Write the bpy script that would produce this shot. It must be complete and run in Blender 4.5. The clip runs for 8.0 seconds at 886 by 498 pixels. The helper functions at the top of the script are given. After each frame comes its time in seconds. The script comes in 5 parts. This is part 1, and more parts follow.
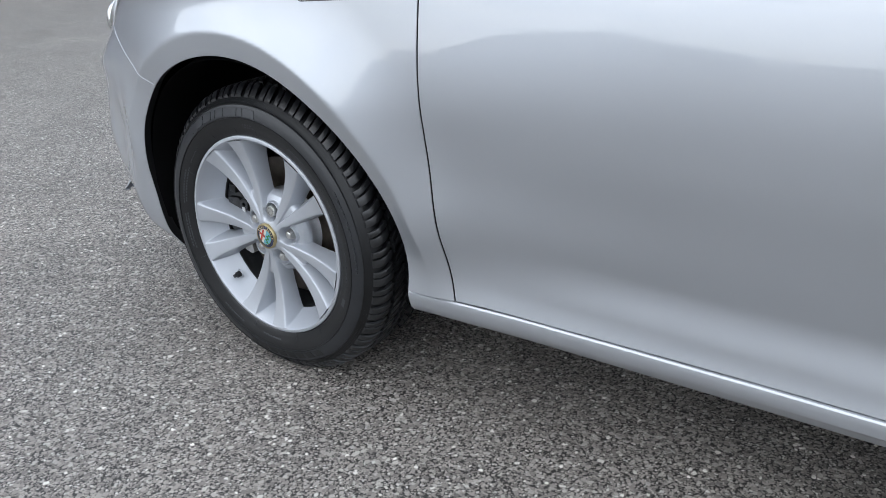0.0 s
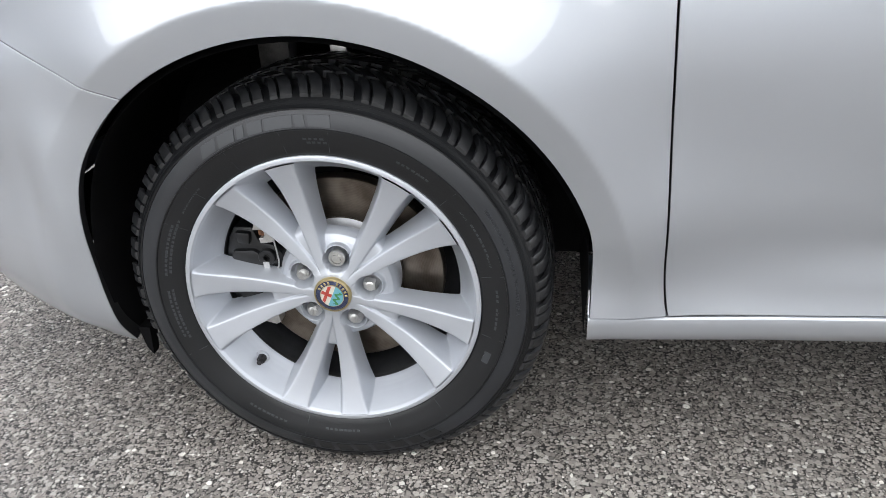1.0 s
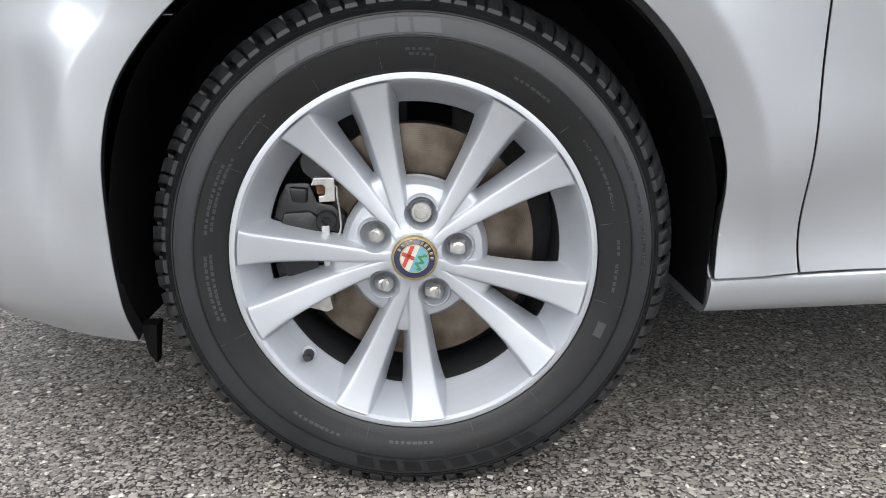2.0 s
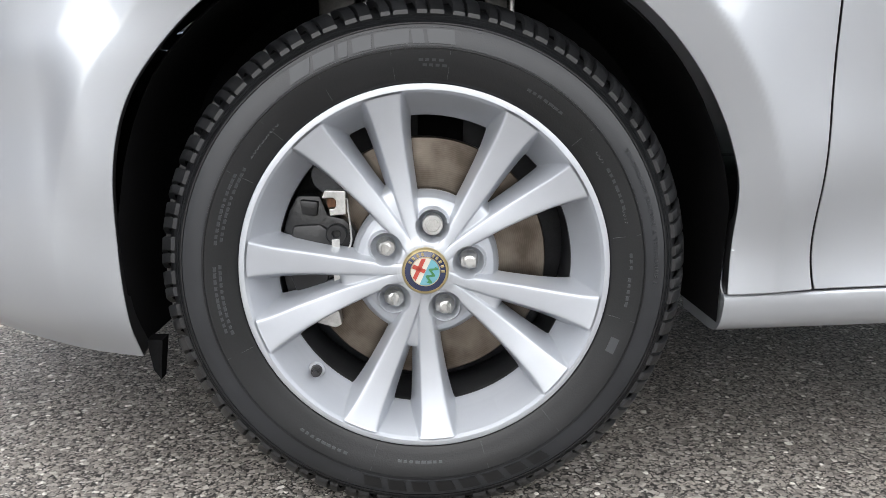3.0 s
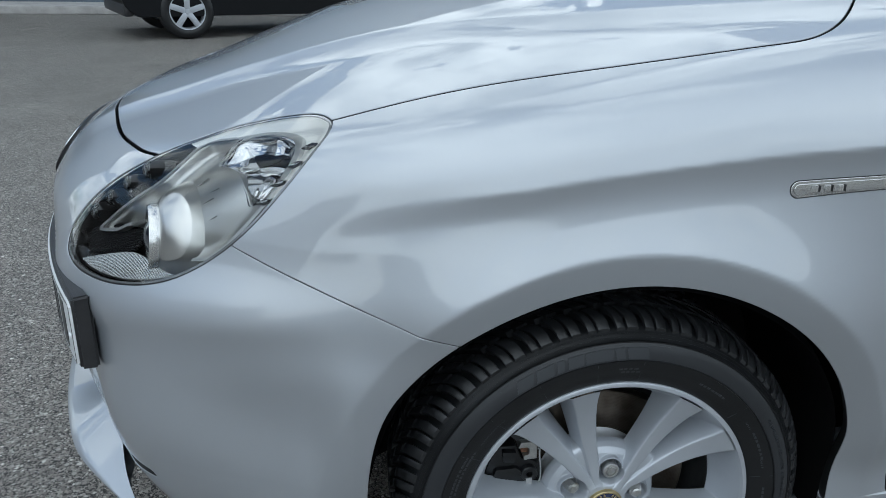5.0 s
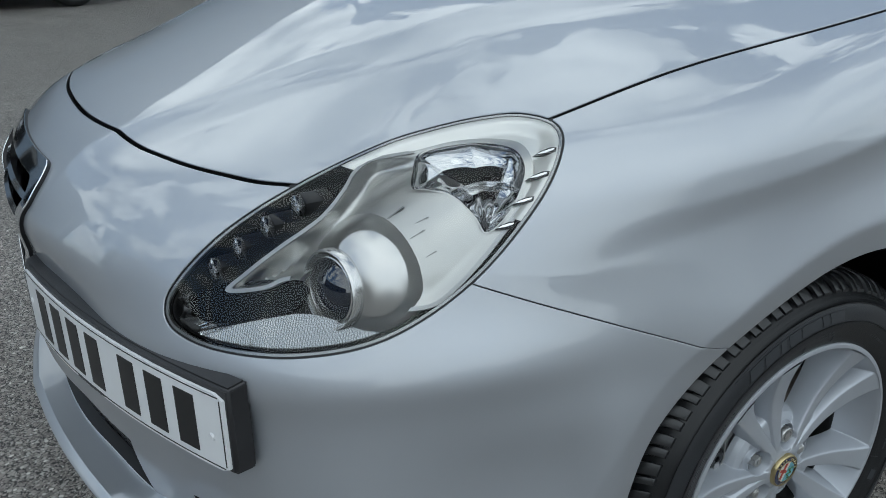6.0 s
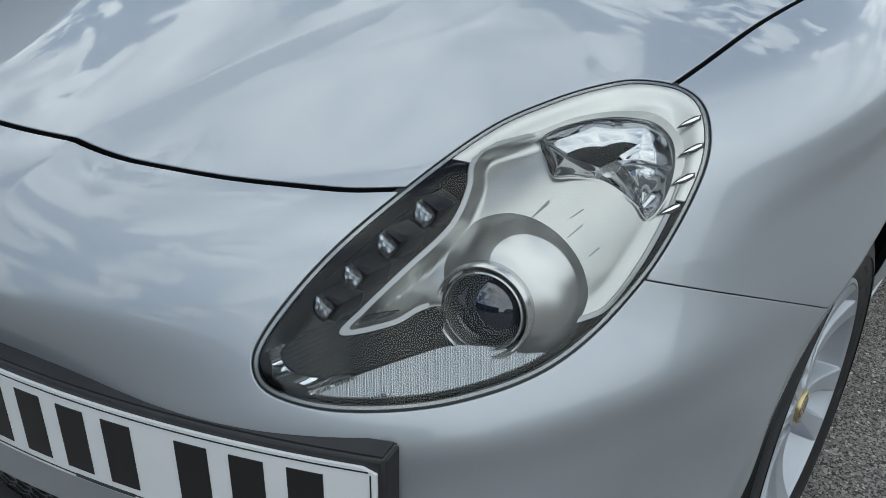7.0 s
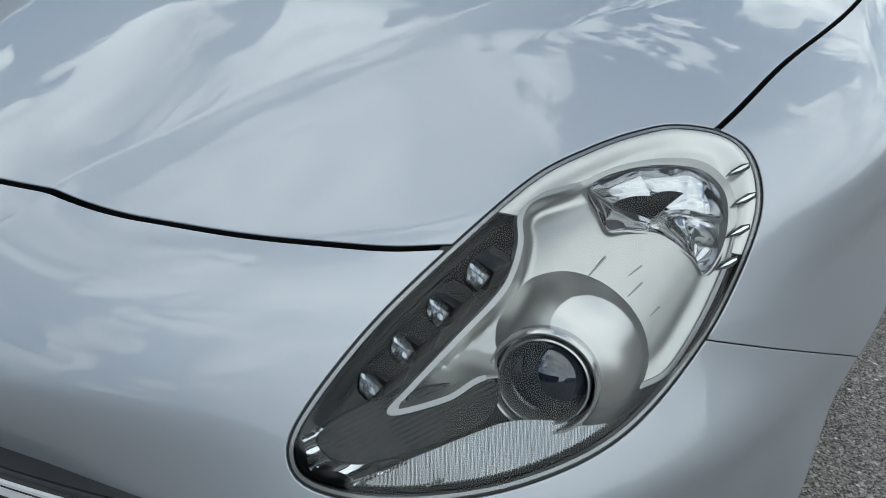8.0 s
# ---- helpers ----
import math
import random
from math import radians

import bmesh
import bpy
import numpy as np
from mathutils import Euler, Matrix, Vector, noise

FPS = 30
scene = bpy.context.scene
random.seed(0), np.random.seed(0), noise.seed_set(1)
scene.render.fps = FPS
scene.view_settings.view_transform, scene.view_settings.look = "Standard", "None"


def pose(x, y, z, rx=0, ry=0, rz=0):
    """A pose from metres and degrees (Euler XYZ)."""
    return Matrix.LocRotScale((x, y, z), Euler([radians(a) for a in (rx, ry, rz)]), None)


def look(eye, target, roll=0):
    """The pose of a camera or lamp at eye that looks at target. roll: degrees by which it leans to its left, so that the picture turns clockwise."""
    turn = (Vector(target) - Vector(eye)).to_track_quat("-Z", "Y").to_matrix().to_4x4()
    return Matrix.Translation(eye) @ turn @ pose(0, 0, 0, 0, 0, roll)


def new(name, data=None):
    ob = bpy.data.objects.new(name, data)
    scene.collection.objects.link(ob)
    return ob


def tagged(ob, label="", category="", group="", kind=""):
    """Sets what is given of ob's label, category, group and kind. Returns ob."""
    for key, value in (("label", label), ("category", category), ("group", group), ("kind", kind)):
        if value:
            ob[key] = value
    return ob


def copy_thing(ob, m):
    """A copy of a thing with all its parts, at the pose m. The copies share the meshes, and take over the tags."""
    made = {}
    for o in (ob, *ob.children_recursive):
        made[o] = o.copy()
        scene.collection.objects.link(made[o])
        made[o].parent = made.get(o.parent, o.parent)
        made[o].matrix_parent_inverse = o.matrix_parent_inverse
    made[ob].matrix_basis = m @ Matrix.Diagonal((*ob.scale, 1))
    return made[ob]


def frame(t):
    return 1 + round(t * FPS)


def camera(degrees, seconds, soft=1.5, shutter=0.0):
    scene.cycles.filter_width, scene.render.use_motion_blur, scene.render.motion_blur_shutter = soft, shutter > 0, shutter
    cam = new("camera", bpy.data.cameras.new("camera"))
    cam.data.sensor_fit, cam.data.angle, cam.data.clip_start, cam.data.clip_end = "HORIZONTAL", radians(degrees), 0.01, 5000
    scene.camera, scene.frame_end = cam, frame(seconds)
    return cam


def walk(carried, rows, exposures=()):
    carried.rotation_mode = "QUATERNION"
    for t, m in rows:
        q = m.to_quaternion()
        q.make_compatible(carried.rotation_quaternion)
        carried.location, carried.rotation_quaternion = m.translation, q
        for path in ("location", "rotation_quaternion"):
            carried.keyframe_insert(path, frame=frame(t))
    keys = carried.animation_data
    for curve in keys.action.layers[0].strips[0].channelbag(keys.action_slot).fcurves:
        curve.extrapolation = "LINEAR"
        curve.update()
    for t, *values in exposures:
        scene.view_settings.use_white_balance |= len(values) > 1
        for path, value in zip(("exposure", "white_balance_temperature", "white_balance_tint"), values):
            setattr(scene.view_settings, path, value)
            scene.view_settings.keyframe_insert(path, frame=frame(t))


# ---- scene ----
cam = camera(59.3, 8.0, soft=0.8)
PATH = [
    (0, (1.191, -0.985, 0.931), (0.104, 0.484, 0.118), -1.8),
    (0.2, (0.972, -1.004, 0.944), (0.023, 0.536, 0.092), -2.0),
    (0.5, (0.7, -0.965, 0.936), (-0.035, 0.663, 0.038), -3.6),
    (1, (0.317, -0.935, 0.863), (0.034, 0.828, -0.038), -2.8),
    (1.5, (0.069, -0.893, 0.725), (0.069, 0.955, -0.037), -1.1),
    (1.7, (0.036, -0.886, 0.631), (0.068, 1.004, -0.024), -0.4),
    (2.8, (-0.003, -0.892, 0.511), (0.058, 1.068, 0.115), 0.5),
    (3, (-0.003, -0.89, 0.513), (0.053, 1.069, 0.115), 0.5),
    (3.5, (0.007, -0.881, 0.509), (0.044, 1.072, 0.079), 0.6),
    (4, (0.007, -0.883, 0.547), (0.035, 1.053, 0.046), 1.0),
    (4.2, (-0.013, -0.898, 0.657), (0.018, 1.028, 0.119), 1.1),
    (4.4, (-0.058, -0.905, 0.816), (0.009, 1.0, 0.21), 1.3),
    (4.5, (-0.087, -0.912, 0.886), (0.002, 0.987, 0.265), 1.3),
    (4.7, (-0.169, -0.911, 1.004), (-0.03, 0.963, 0.32), 1.2),
    (5, (-0.377, -0.904, 1.07), (-0.115, 0.948, 0.362), 1.0),
    (5.1, (-0.451, -0.888, 1.103), (-0.126, 0.935, 0.347), 0.8),
    (5.2, (-0.508, -0.878, 1.097), (-0.132, 0.943, 0.361), 0.7),
    (6.3, (-1.037, -0.42, 1.07), (0.07, 1.027, 0.245), 0.2),
    (6.5, (-1.087, -0.353, 1.068), (0.113, 1.008, 0.226), 0.2),
    (7, (-1.14, -0.181, 1.045), (0.268, 0.949, 0.184), 1.4),
    (7.5, (-1.178, -0.069, 1.04), (0.353, 0.893, 0.185), 2.8),
    (8, (-1.15, -0.032, 1.04), (0.421, 0.915, 0.243), 3.6),
]
LIGHT = [(0, 1.2, 6050, 9), (0.5, 1.28, 6100, 9), (1, 1.62, 6450, 10), (3.5, 1.85, 6600, 10), (4, 1.85, 6550, 10), (4.2, 1.8, 6450, 9), (4.5, 1.25, 5750, 2), (5, 0.55, 5750, 2), (6.5, 0.33, 5950, 2), (8, 0.35, 6000, 2)]
walk(cam, [(t, look(eye, target, roll)) for t, eye, target, roll in PATH], LIGHT)

# ---- world, sun and light ----
world = bpy.data.worlds.new("sky")
scene.world = world
world.use_nodes = True
SUN_EL, SUN_AZ = radians(52), radians(205)


def build_sky():
    n, l = world.node_tree.nodes, world.node_tree.links
    n.clear()
    out = n.new("ShaderNodeOutputWorld")
    bg = n.new("ShaderNodeBackground")
    sky = n.new("ShaderNodeTexSky")
    sky.sky_type, sky.sun_disc = "NISHITA", False
    sky.sun_elevation, sky.sun_rotation = SUN_EL, SUN_AZ
    co = n.new("ShaderNodeTexCoord")
    # clouds on a flat layer: the direction divided by its height
    sep = n.new("ShaderNodeSeparateXYZ")
    l.new(co.outputs["Generated"], sep.inputs[0])
    up = n.new("ShaderNodeMath"); up.operation = "MAXIMUM"; up.inputs[1].default_value = 0.0
    l.new(sep.outputs["Z"], up.inputs[0])
    add = n.new("ShaderNodeMath"); add.operation = "ADD"; add.inputs[1].default_value = 0.22
    l.new(up.outputs[0], add.inputs[0])
    div = n.new("ShaderNodeVectorMath"); div.operation = "DIVIDE"
    comb = n.new("ShaderNodeCombineXYZ")
    for k in range(3):
        l.new(add.outputs[0], comb.inputs[k])
    l.new(co.outputs["Generated"], div.inputs[0]); l.new(comb.outputs[0], div.inputs[1])
    big = n.new("ShaderNodeTexNoise"); big.inputs["Scale"].default_value = 2.3; big.inputs["Detail"].default_value = 9; big.inputs["Roughness"].default_value = 0.62
    big.inputs["Distortion"].default_value = 0.5
    l.new(div.outputs[0], big.inputs["Vector"])
    cover = n.new("ShaderNodeMapRange"); cover.interpolation_type = "SMOOTHSTEP"
    cover.inputs["From Min"].default_value, cover.inputs["From Max"].default_value = 0.465, 0.500
    l.new(big.outputs["Fac"], cover.inputs["Value"])
    lit = n.new("ShaderNodeTexNoise"); lit.inputs["Scale"].default_value = 4.5; lit.inputs["Detail"].default_value = 8; lit.inputs["Roughness"].default_value = 0.65
    l.new(div.outputs[0], lit.inputs["Vector"])
    tone = n.new("ShaderNodeValToRGB")
    tone.color_ramp.elements[0].position, tone.color_ramp.elements[0].color = 0.38, (4.6, 4.9, 5.4, 1)
    tone.color_ramp.elements[1].position, tone.color_ramp.elements[1].color = 0.62, (15.0, 14.8, 14.4, 1)
    mix = n.new("ShaderNodeMix"); mix.data_type = "RGBA"
    # an even bank of thin cloud over the half of the sky behind the walk
    bank = n.new("ShaderNodeMapRange"); bank.interpolation_type = "SMOOTHSTEP"
    bank.inputs["From Min"].default_value, bank.inputs["From Max"].default_value = 0.15, -0.45
    bank.inputs["To Max"].default_value = 0.72
    l.new(sep.outputs["Y"], bank.inputs["Value"])
    most = n.new("ShaderNodeMath"); most.operation = "MAXIMUM"
    l.new(cover.outputs[0], most.inputs[0]); l.new(bank.outputs[0], most.inputs[1])
    even = n.new("ShaderNodeMix"); even.data_type = "FLOAT"; even.inputs["B"].default_value = 0.5
    half = n.new("ShaderNodeMath"); half.operation = "MULTIPLY"; half.inputs[1].default_value = 0.8
    l.new(bank.outputs[0], half.inputs[0]); l.new(half.outputs[0], even.inputs["Factor"]); l.new(lit.outputs["Fac"], even.inputs["A"])
    l.new(even.outputs["Result"], tone.inputs[0])
    l.new(most.outputs[0], mix.inputs["Factor"]); l.new(sky.outputs[0], mix.inputs["A"]); l.new(tone.outputs[0], mix.inputs["B"])
    # clouds and haze are brighter towards the sun
    dot = n.new("ShaderNodeVectorMath"); dot.operation = "DOT_PRODUCT"
    dot.inputs[1].default_value = (math.sin(SUN_AZ) * math.cos(SUN_EL), math.cos(SUN_AZ) * math.cos(SUN_EL), math.sin(SUN_EL))
    l.new(co.outputs["Generated"], dot.inputs[0])
    side_ = n.new("ShaderNodeMapRange"); side_.interpolation_type = "SMOOTHSTEP"
    side_.inputs["From Min"].default_value, side_.inputs["From Max"].default_value = -0.9, 1.0
    side_.inputs["To Min"].default_value, side_.inputs["To Max"].default_value = 0.98, 1.14
    l.new(dot.outputs["Value"], side_.inputs["Value"])
    gain = n.new("ShaderNodeVectorMath"); gain.operation = "SCALE"
    l.new(mix.outputs["Result"], gain.inputs[0]); l.new(side_.outputs[0], gain.inputs["Scale"])
    l.new(gain.outputs[0], bg.inputs["Color"])
    bg.inputs["Strength"].default_value = 0.0885
    l.new(bg.outputs[0], out.inputs[0])


build_sky()
sun = new("sun", bpy.data.lights.new("sun", "SUN"))
sun.data.energy, sun.data.angle, sun.data.color = 0.22, radians(110), (1.0, 0.97, 0.92)
sun.matrix_world = look((0, 0, 0), (-math.sin(SUN_AZ) * math.cos(SUN_EL), -math.cos(SUN_AZ) * math.cos(SUN_EL), -math.sin(SUN_EL)))
sun.location = (-4, -6, 8)


# ---- materials ----
def material(name, color, rough=0.5, metal=0.0, coat=0.0, coat_rough=0.03, spec=0.5):
    m = bpy.data.materials.new(name)
    m.use_nodes = True
    b = m.node_tree.nodes["Principled BSDF"]
    b.inputs["Base Color"].default_value = (*color, 1)
    b.inputs["Roughness"].default_value = rough
    b.inputs["Metallic"].default_value = metal
    b.inputs["Coat Weight"].default_value = coat
    b.inputs["Coat Roughness"].default_value = coat_rough
    b.inputs["Specular IOR Level"].default_value = spec
    return m


def node(m, kind, **values):
    n = m.node_tree.nodes.new(kind)
    for k, v in values.items():
        n.inputs[k.replace("_", " ")].default_value = v
    return n


def wear(m, scale, low, high, bump=0.0, fine=0.0, fine_scale=400, rough_var=0.0):
    """Colour variation at two scales, with a fine relief."""
    l = m.node_tree.links
    b = m.node_tree.nodes["Principled BSDF"]
    co = m.node_tree.nodes.new("ShaderNodeTexCoord")
    big = node(m, "ShaderNodeTexNoise", Scale=scale, Detail=6.0)
    l.new(co.outputs["Object"], big.inputs["Vector"])
    small = node(m, "ShaderNodeTexNoise", Scale=fine_scale, Detail=3.0)
    l.new(co.outputs["Object"], small.inputs["Vector"])
    base = b.inputs["Base Color"].default_value[:]
    ramp = m.node_tree.nodes.new("ShaderNodeValToRGB")
    ramp.color_ramp.elements[0].position, ramp.color_ramp.elements[1].position = 0.3, 0.7
    ramp.color_ramp.elements[0].color = (*[c * low for c in base[:3]], 1)
    ramp.color_ramp.elements[1].color = (*[c * high for c in base[:3]], 1)
    mid = m.node_tree.nodes.new("ShaderNodeMath"); mid.operation = "MULTIPLY_ADD"; mid.inputs[1].default_value = fine
    l.new(small.outputs["Fac"], mid.inputs[0])
    sub = m.node_tree.nodes.new("ShaderNodeMath"); sub.operation = "SUBTRACT"; sub.inputs[1].default_value = fine / 2
    l.new(big.outputs["Fac"], sub.inputs[0]); l.new(sub.outputs[0], mid.inputs[2])
    l.new(mid.outputs[0], ramp.inputs[0]); l.new(ramp.outputs[0], b.inputs["Base Color"])
    if rough_var:
        mr = node(m, "ShaderNodeMapRange")
        r = b.inputs["Roughness"].default_value
        mr.inputs["To Min"].default_value, mr.inputs["To Max"].default_value = max(r - rough_var, 0.02), r + rough_var
        l.new(big.outputs["Fac"], mr.inputs["Value"]); l.new(mr.outputs[0], b.inputs["Roughness"])
    if bump:
        bp = node(m, "ShaderNodeBump", Strength=bump, Distance=0.001)
        l.new(small.outputs["Fac"], bp.inputs["Height"]); l.new(bp.outputs[0], b.inputs["Normal"])
    return m


PAINT = wear(material("silver_paint", (0.43, 0.452, 0.485), 0.45, 0.66, coat=1.0, coat_rough=0.006), 3.0, 0.975, 1.025, fine=0.25, fine_scale=1800)
PAINT.node_tree.nodes["Principled BSDF"].inputs["Coat IOR"].default_value = 1.6
RIM = wear(material("wheel_silver", (0.435, 0.457, 0.495), 0.44, 0.50, coat=0.4, coat_rough=0.10), 14, 0.95, 1.03, fine=0.2, fine_scale=1500)
RUBBER = wear(material("tyre_rubber", (0.0065, 0.007, 0.008), 0.38, spec=0.42), 9, 0.75, 1.35, bump=0.25, fine=0.5, fine_scale=500, rough_var=0.08)
TREAD = wear(material("tread_rubber", (0.011, 0.0116, 0.013), 0.36, spec=0.6), 25, 0.7, 1.4, bump=0.2, fine=0.4, fine_scale=500, rough_var=0.1)
SIDEWALL = wear(material("sidewall_band", (0.016, 0.0175, 0.0205), 0.40, spec=0.5), 9, 0.85, 1.2, bump=0.2, fine=0.4, fine_scale=600, rough_var=0.06)
# paler than the sidewall: the light on raised lettering is put into the colour
EMBOSS = material("raised_lettering", (0.032, 0.0345, 0.039), 0.38)
LINER = wear(material("liner_plastic", (0.0035, 0.0035, 0.004), 0.8, spec=0.12), 12, 0.6, 1.4, bump=0.3, fine=0.5)
# near-black for sheets that stand in for shade in gaps and openings
INNER_SHADE = material("panel_gap", (0.004, 0.004, 0.005), 0.9, spec=0.1)
BLACK = wear(material("black_trim", (0.018, 0.018, 0.020), 0.45), 20, 0.8, 1.3, bump=0.15, fine=0.3, fine_scale=900)
# gasket rubber, also the painted shade in joints, notches and lens steps
GASKET_AND_SHADE = material("gasket_rubber", (0.008, 0.008, 0.009), 0.5)
CHROME = material("chrome", (0.85, 0.86, 0.88), 0.07, 1.0)
SATIN = wear(material("satin_silver", (0.62, 0.62, 0.61), 0.24, 0.85), 20, 0.96, 1.03)
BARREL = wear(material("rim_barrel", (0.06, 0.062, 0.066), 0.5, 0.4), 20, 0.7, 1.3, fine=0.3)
DISC = material("brake_disc", (0.24, 0.215, 0.185), 0.33, 0.85)


def rings(m, low, high):
    """Turned marks round the axle on a disc."""
    l = m.node_tree.links
    b = m.node_tree.nodes["Principled BSDF"]
    co = m.node_tree.nodes.new("ShaderNodeTexCoord")
    wv = node(m, "ShaderNodeTexWave", Scale=130.0, Distortion=4.0, Detail=3.0)
    wv.wave_type, wv.rings_direction = "RINGS", "Y"
    l.new(co.outputs["Object"], wv.inputs["Vector"])
    no = node(m, "ShaderNodeTexNoise", Scale=22.0, Detail=5.0)
    l.new(co.outputs["Object"], no.inputs["Vector"])
    mx = m.node_tree.nodes.new("ShaderNodeMath"); mx.operation = "MULTIPLY_ADD"; mx.inputs[1].default_value = 0.05
    l.new(wv.outputs["Fac"], mx.inputs[0]); l.new(no.outputs["Fac"], mx.inputs[2])
    rp = m.node_tree.nodes.new("ShaderNodeValToRGB")
    rp.color_ramp.elements[0].position, rp.color_ramp.elements[1].position = 0.35, 0.80
    rp.color_ramp.elements[0].color, rp.color_ramp.elements[1].color = (*low, 1), (*high, 1)
    l.new(mx.outputs[0], rp.inputs[0]); l.new(rp.outputs[0], b.inputs["Base Color"])


rings(DISC, (0.085, 0.068, 0.054), (0.26, 0.225, 0.19))
FROST = wear(material("frosted_plastic", (0.93, 0.925, 0.90), 0.36, 0.45, coat=0.3), 25, 0.97, 1.02)
EDGE = material("cover_rim", (0.36, 0.37, 0.38), 0.22, 0.5, coat=0.5)
POD_GREY = wear(material("pod_satin", (0.55, 0.55, 0.537), 0.30, 0.92), 30, 0.96, 1.03)
POD_RIM = material("pod_rim", (0.50, 0.51, 0.52), 0.35, 0.5)
DASH = material("slit_grey", (0.26, 0.26, 0.255), 0.3, 0.9)
BOWL_CHROME = material("bowl_chrome", (0.60, 0.61, 0.63), 0.035, 1.0)
BEZEL = wear(material("lamp_bezel", (0.0035, 0.0038, 0.0045), 0.30, spec=0.35), 30, 0.8, 1.2)
HAT = wear(material("disc_hat", (0.50, 0.51, 0.53), 0.5, 0.6), 40, 0.85, 1.1, fine=0.3)
CALIPER = wear(material("caliper_black", (0.006, 0.0065, 0.0075), 0.3), 40, 0.7, 1.5, bump=0.4, fine=0.4, fine_scale=250)
STEEL = wear(material("bare_steel", (0.55, 0.55, 0.54), 0.38, 0.9), 60, 0.75, 1.1, fine=0.4)
RUST = wear(material("rust", (0.16, 0.07, 0.035), 0.8), 90, 0.6, 1.4, bump=0.3, fine=0.4)
PLATE = wear(material("plate_white", (0.74, 0.75, 0.76), 0.3, coat=0.3), 15, 0.97, 1.02)
CHARS = material("plate_black", (0.012, 0.012, 0.013), 0.35)


def glass(name, tint, gloss=0.02, ior=1.45):
    """A thin clear cover: straight through, with a Fresnel gloss."""
    m = bpy.data.materials.new(name)
    m.use_nodes = True
    n, l = m.node_tree.nodes, m.node_tree.links
    n.clear()
    out = n.new("ShaderNodeOutputMaterial")
    tr = n.new("ShaderNodeBsdfTransparent"); tr.inputs["Color"].default_value = (*tint, 1)
    gl = n.new("ShaderNodeBsdfGlossy"); gl.inputs["Roughness"].default_value = gloss
    fr = n.new("ShaderNodeFresnel"); fr.inputs["IOR"].default_value = ior
    mx = n.new("ShaderNodeMixShader")
    l.new(fr.outputs[0], mx.inputs[0]); l.new(tr.outputs[0], mx.inputs[1]); l.new(gl.outputs[0], mx.inputs[2]); l.new(mx.outputs[0], out.inputs[0])
    return m


COVER = glass("lamp_cover", (0.93, 0.935, 0.93))
BULB = glass("small_lens", (0.86, 0.88, 0.9), 0.03, 1.6)


def asphalt():
    """Fine dark binder full of small stones, with larger pale chips here and there."""
    m = material("asphalt", (0.06, 0.06, 0.06), 0.6, spec=0.5)
    nt = m.node_tree
    l = nt.links
    b = nt.nodes["Principled BSDF"]
    co = nt.nodes.new("ShaderNodeTexCoord")
    warp = node(m, "ShaderNodeTexNoise", Scale=140.0, Detail=2.0)
    l.new(co.outputs["Object"], warp.inputs["Vector"])
    mixv = nt.nodes.new("ShaderNodeMix"); mixv.data_type = "VECTOR"; mixv.inputs["Factor"].default_value = 0.006
    l.new(co.outputs["Object"], mixv.inputs["A"]); l.new(warp.outputs["Color"], mixv.inputs["B"])

    def stones(scale, ramp, size):
        v = node(m, "ShaderNodeTexVoronoi", Scale=scale)
        l.new(mixv.outputs["Result"], v.inputs["Vector"])
        sep = nt.nodes.new("ShaderNodeSeparateColor")
        l.new(v.outputs["Color"], sep.inputs[0])
        tone = nt.nodes.new("ShaderNodeValToRGB")
        cr = tone.color_ramp
        cr.elements[0].color, cr.elements[1].color = (*ramp[0][1], 1), (*ramp[-1][1], 1)
        for p, c in ramp[1:-1]:
            e = cr.elements.new(p); e.color = (*c, 1)
        l.new(sep.outputs["Red"], tone.inputs[0])
        # each stone has its own size: distance from its middle against a random reach
        reach = nt.nodes.new("ShaderNodeMath"); reach.operation = "MULTIPLY_ADD"; reach.inputs[1].default_value, reach.inputs[2].default_value = size[1] - size[0], size[0]
        l.new(sep.outputs["Green"], reach.inputs[0])
        d = nt.nodes.new("ShaderNodeMath"); d.operation = "SUBTRACT"
        l.new(reach.outputs[0], d.inputs[0]); l.new(v.outputs["Distance"], d.inputs[1])
        inside = node(m, "ShaderNodeMapRange"); inside.inputs["From Max"].default_value = 0.10
        l.new(d.outputs[0], inside.inputs["Value"])
        return tone.outputs[0], inside.outputs[0]
    fine_c, fine_m = stones(230.0, ((0, (0.125, 0.115, 0.105)), (0.45, (0.255, 0.233, 0.210)), (0.80, (0.365, 0.336, 0.30)), (0.94, (0.40, 0.38, 0.352)), (1, (0.62, 0.60, 0.56))), (0.36, 0.90))
    big_c, big_m = stones(115.0, ((0, (0.155, 0.142, 0.130)), (0.5, (0.30, 0.274, 0.247)), (0.85, (0.41, 0.382, 0.35)), (0.95, (0.46, 0.44, 0.40)), (1, (0.80, 0.78, 0.73))), (-0.15, 0.78))
    base = nt.nodes.new("ShaderNodeMix"); base.data_type = "RGBA"; base.inputs["A"].default_value = (0.030, 0.028, 0.0265, 1)
    l.new(fine_m, base.inputs["Factor"]); l.new(fine_c, base.inputs["B"])
    top_mix = nt.nodes.new("ShaderNodeMix"); top_mix.data_type = "RGBA"
    l.new(big_m, top_mix.inputs["Factor"]); l.new(base.outputs["Result"], top_mix.inputs["A"]); l.new(big_c, top_mix.inputs["B"])
    stain = node(m, "ShaderNodeTexNoise", Scale=1.7, Detail=9.0, Roughness=0.65)
    l.new(co.outputs["Object"], stain.inputs["Vector"])
    sr = node(m, "ShaderNodeMapRange"); sr.inputs["From Min"].default_value, sr.inputs["From Max"].default_value = 0.3, 0.7
    sr.inputs["To Min"].default_value, sr.inputs["To Max"].default_value = 0.84, 1.18
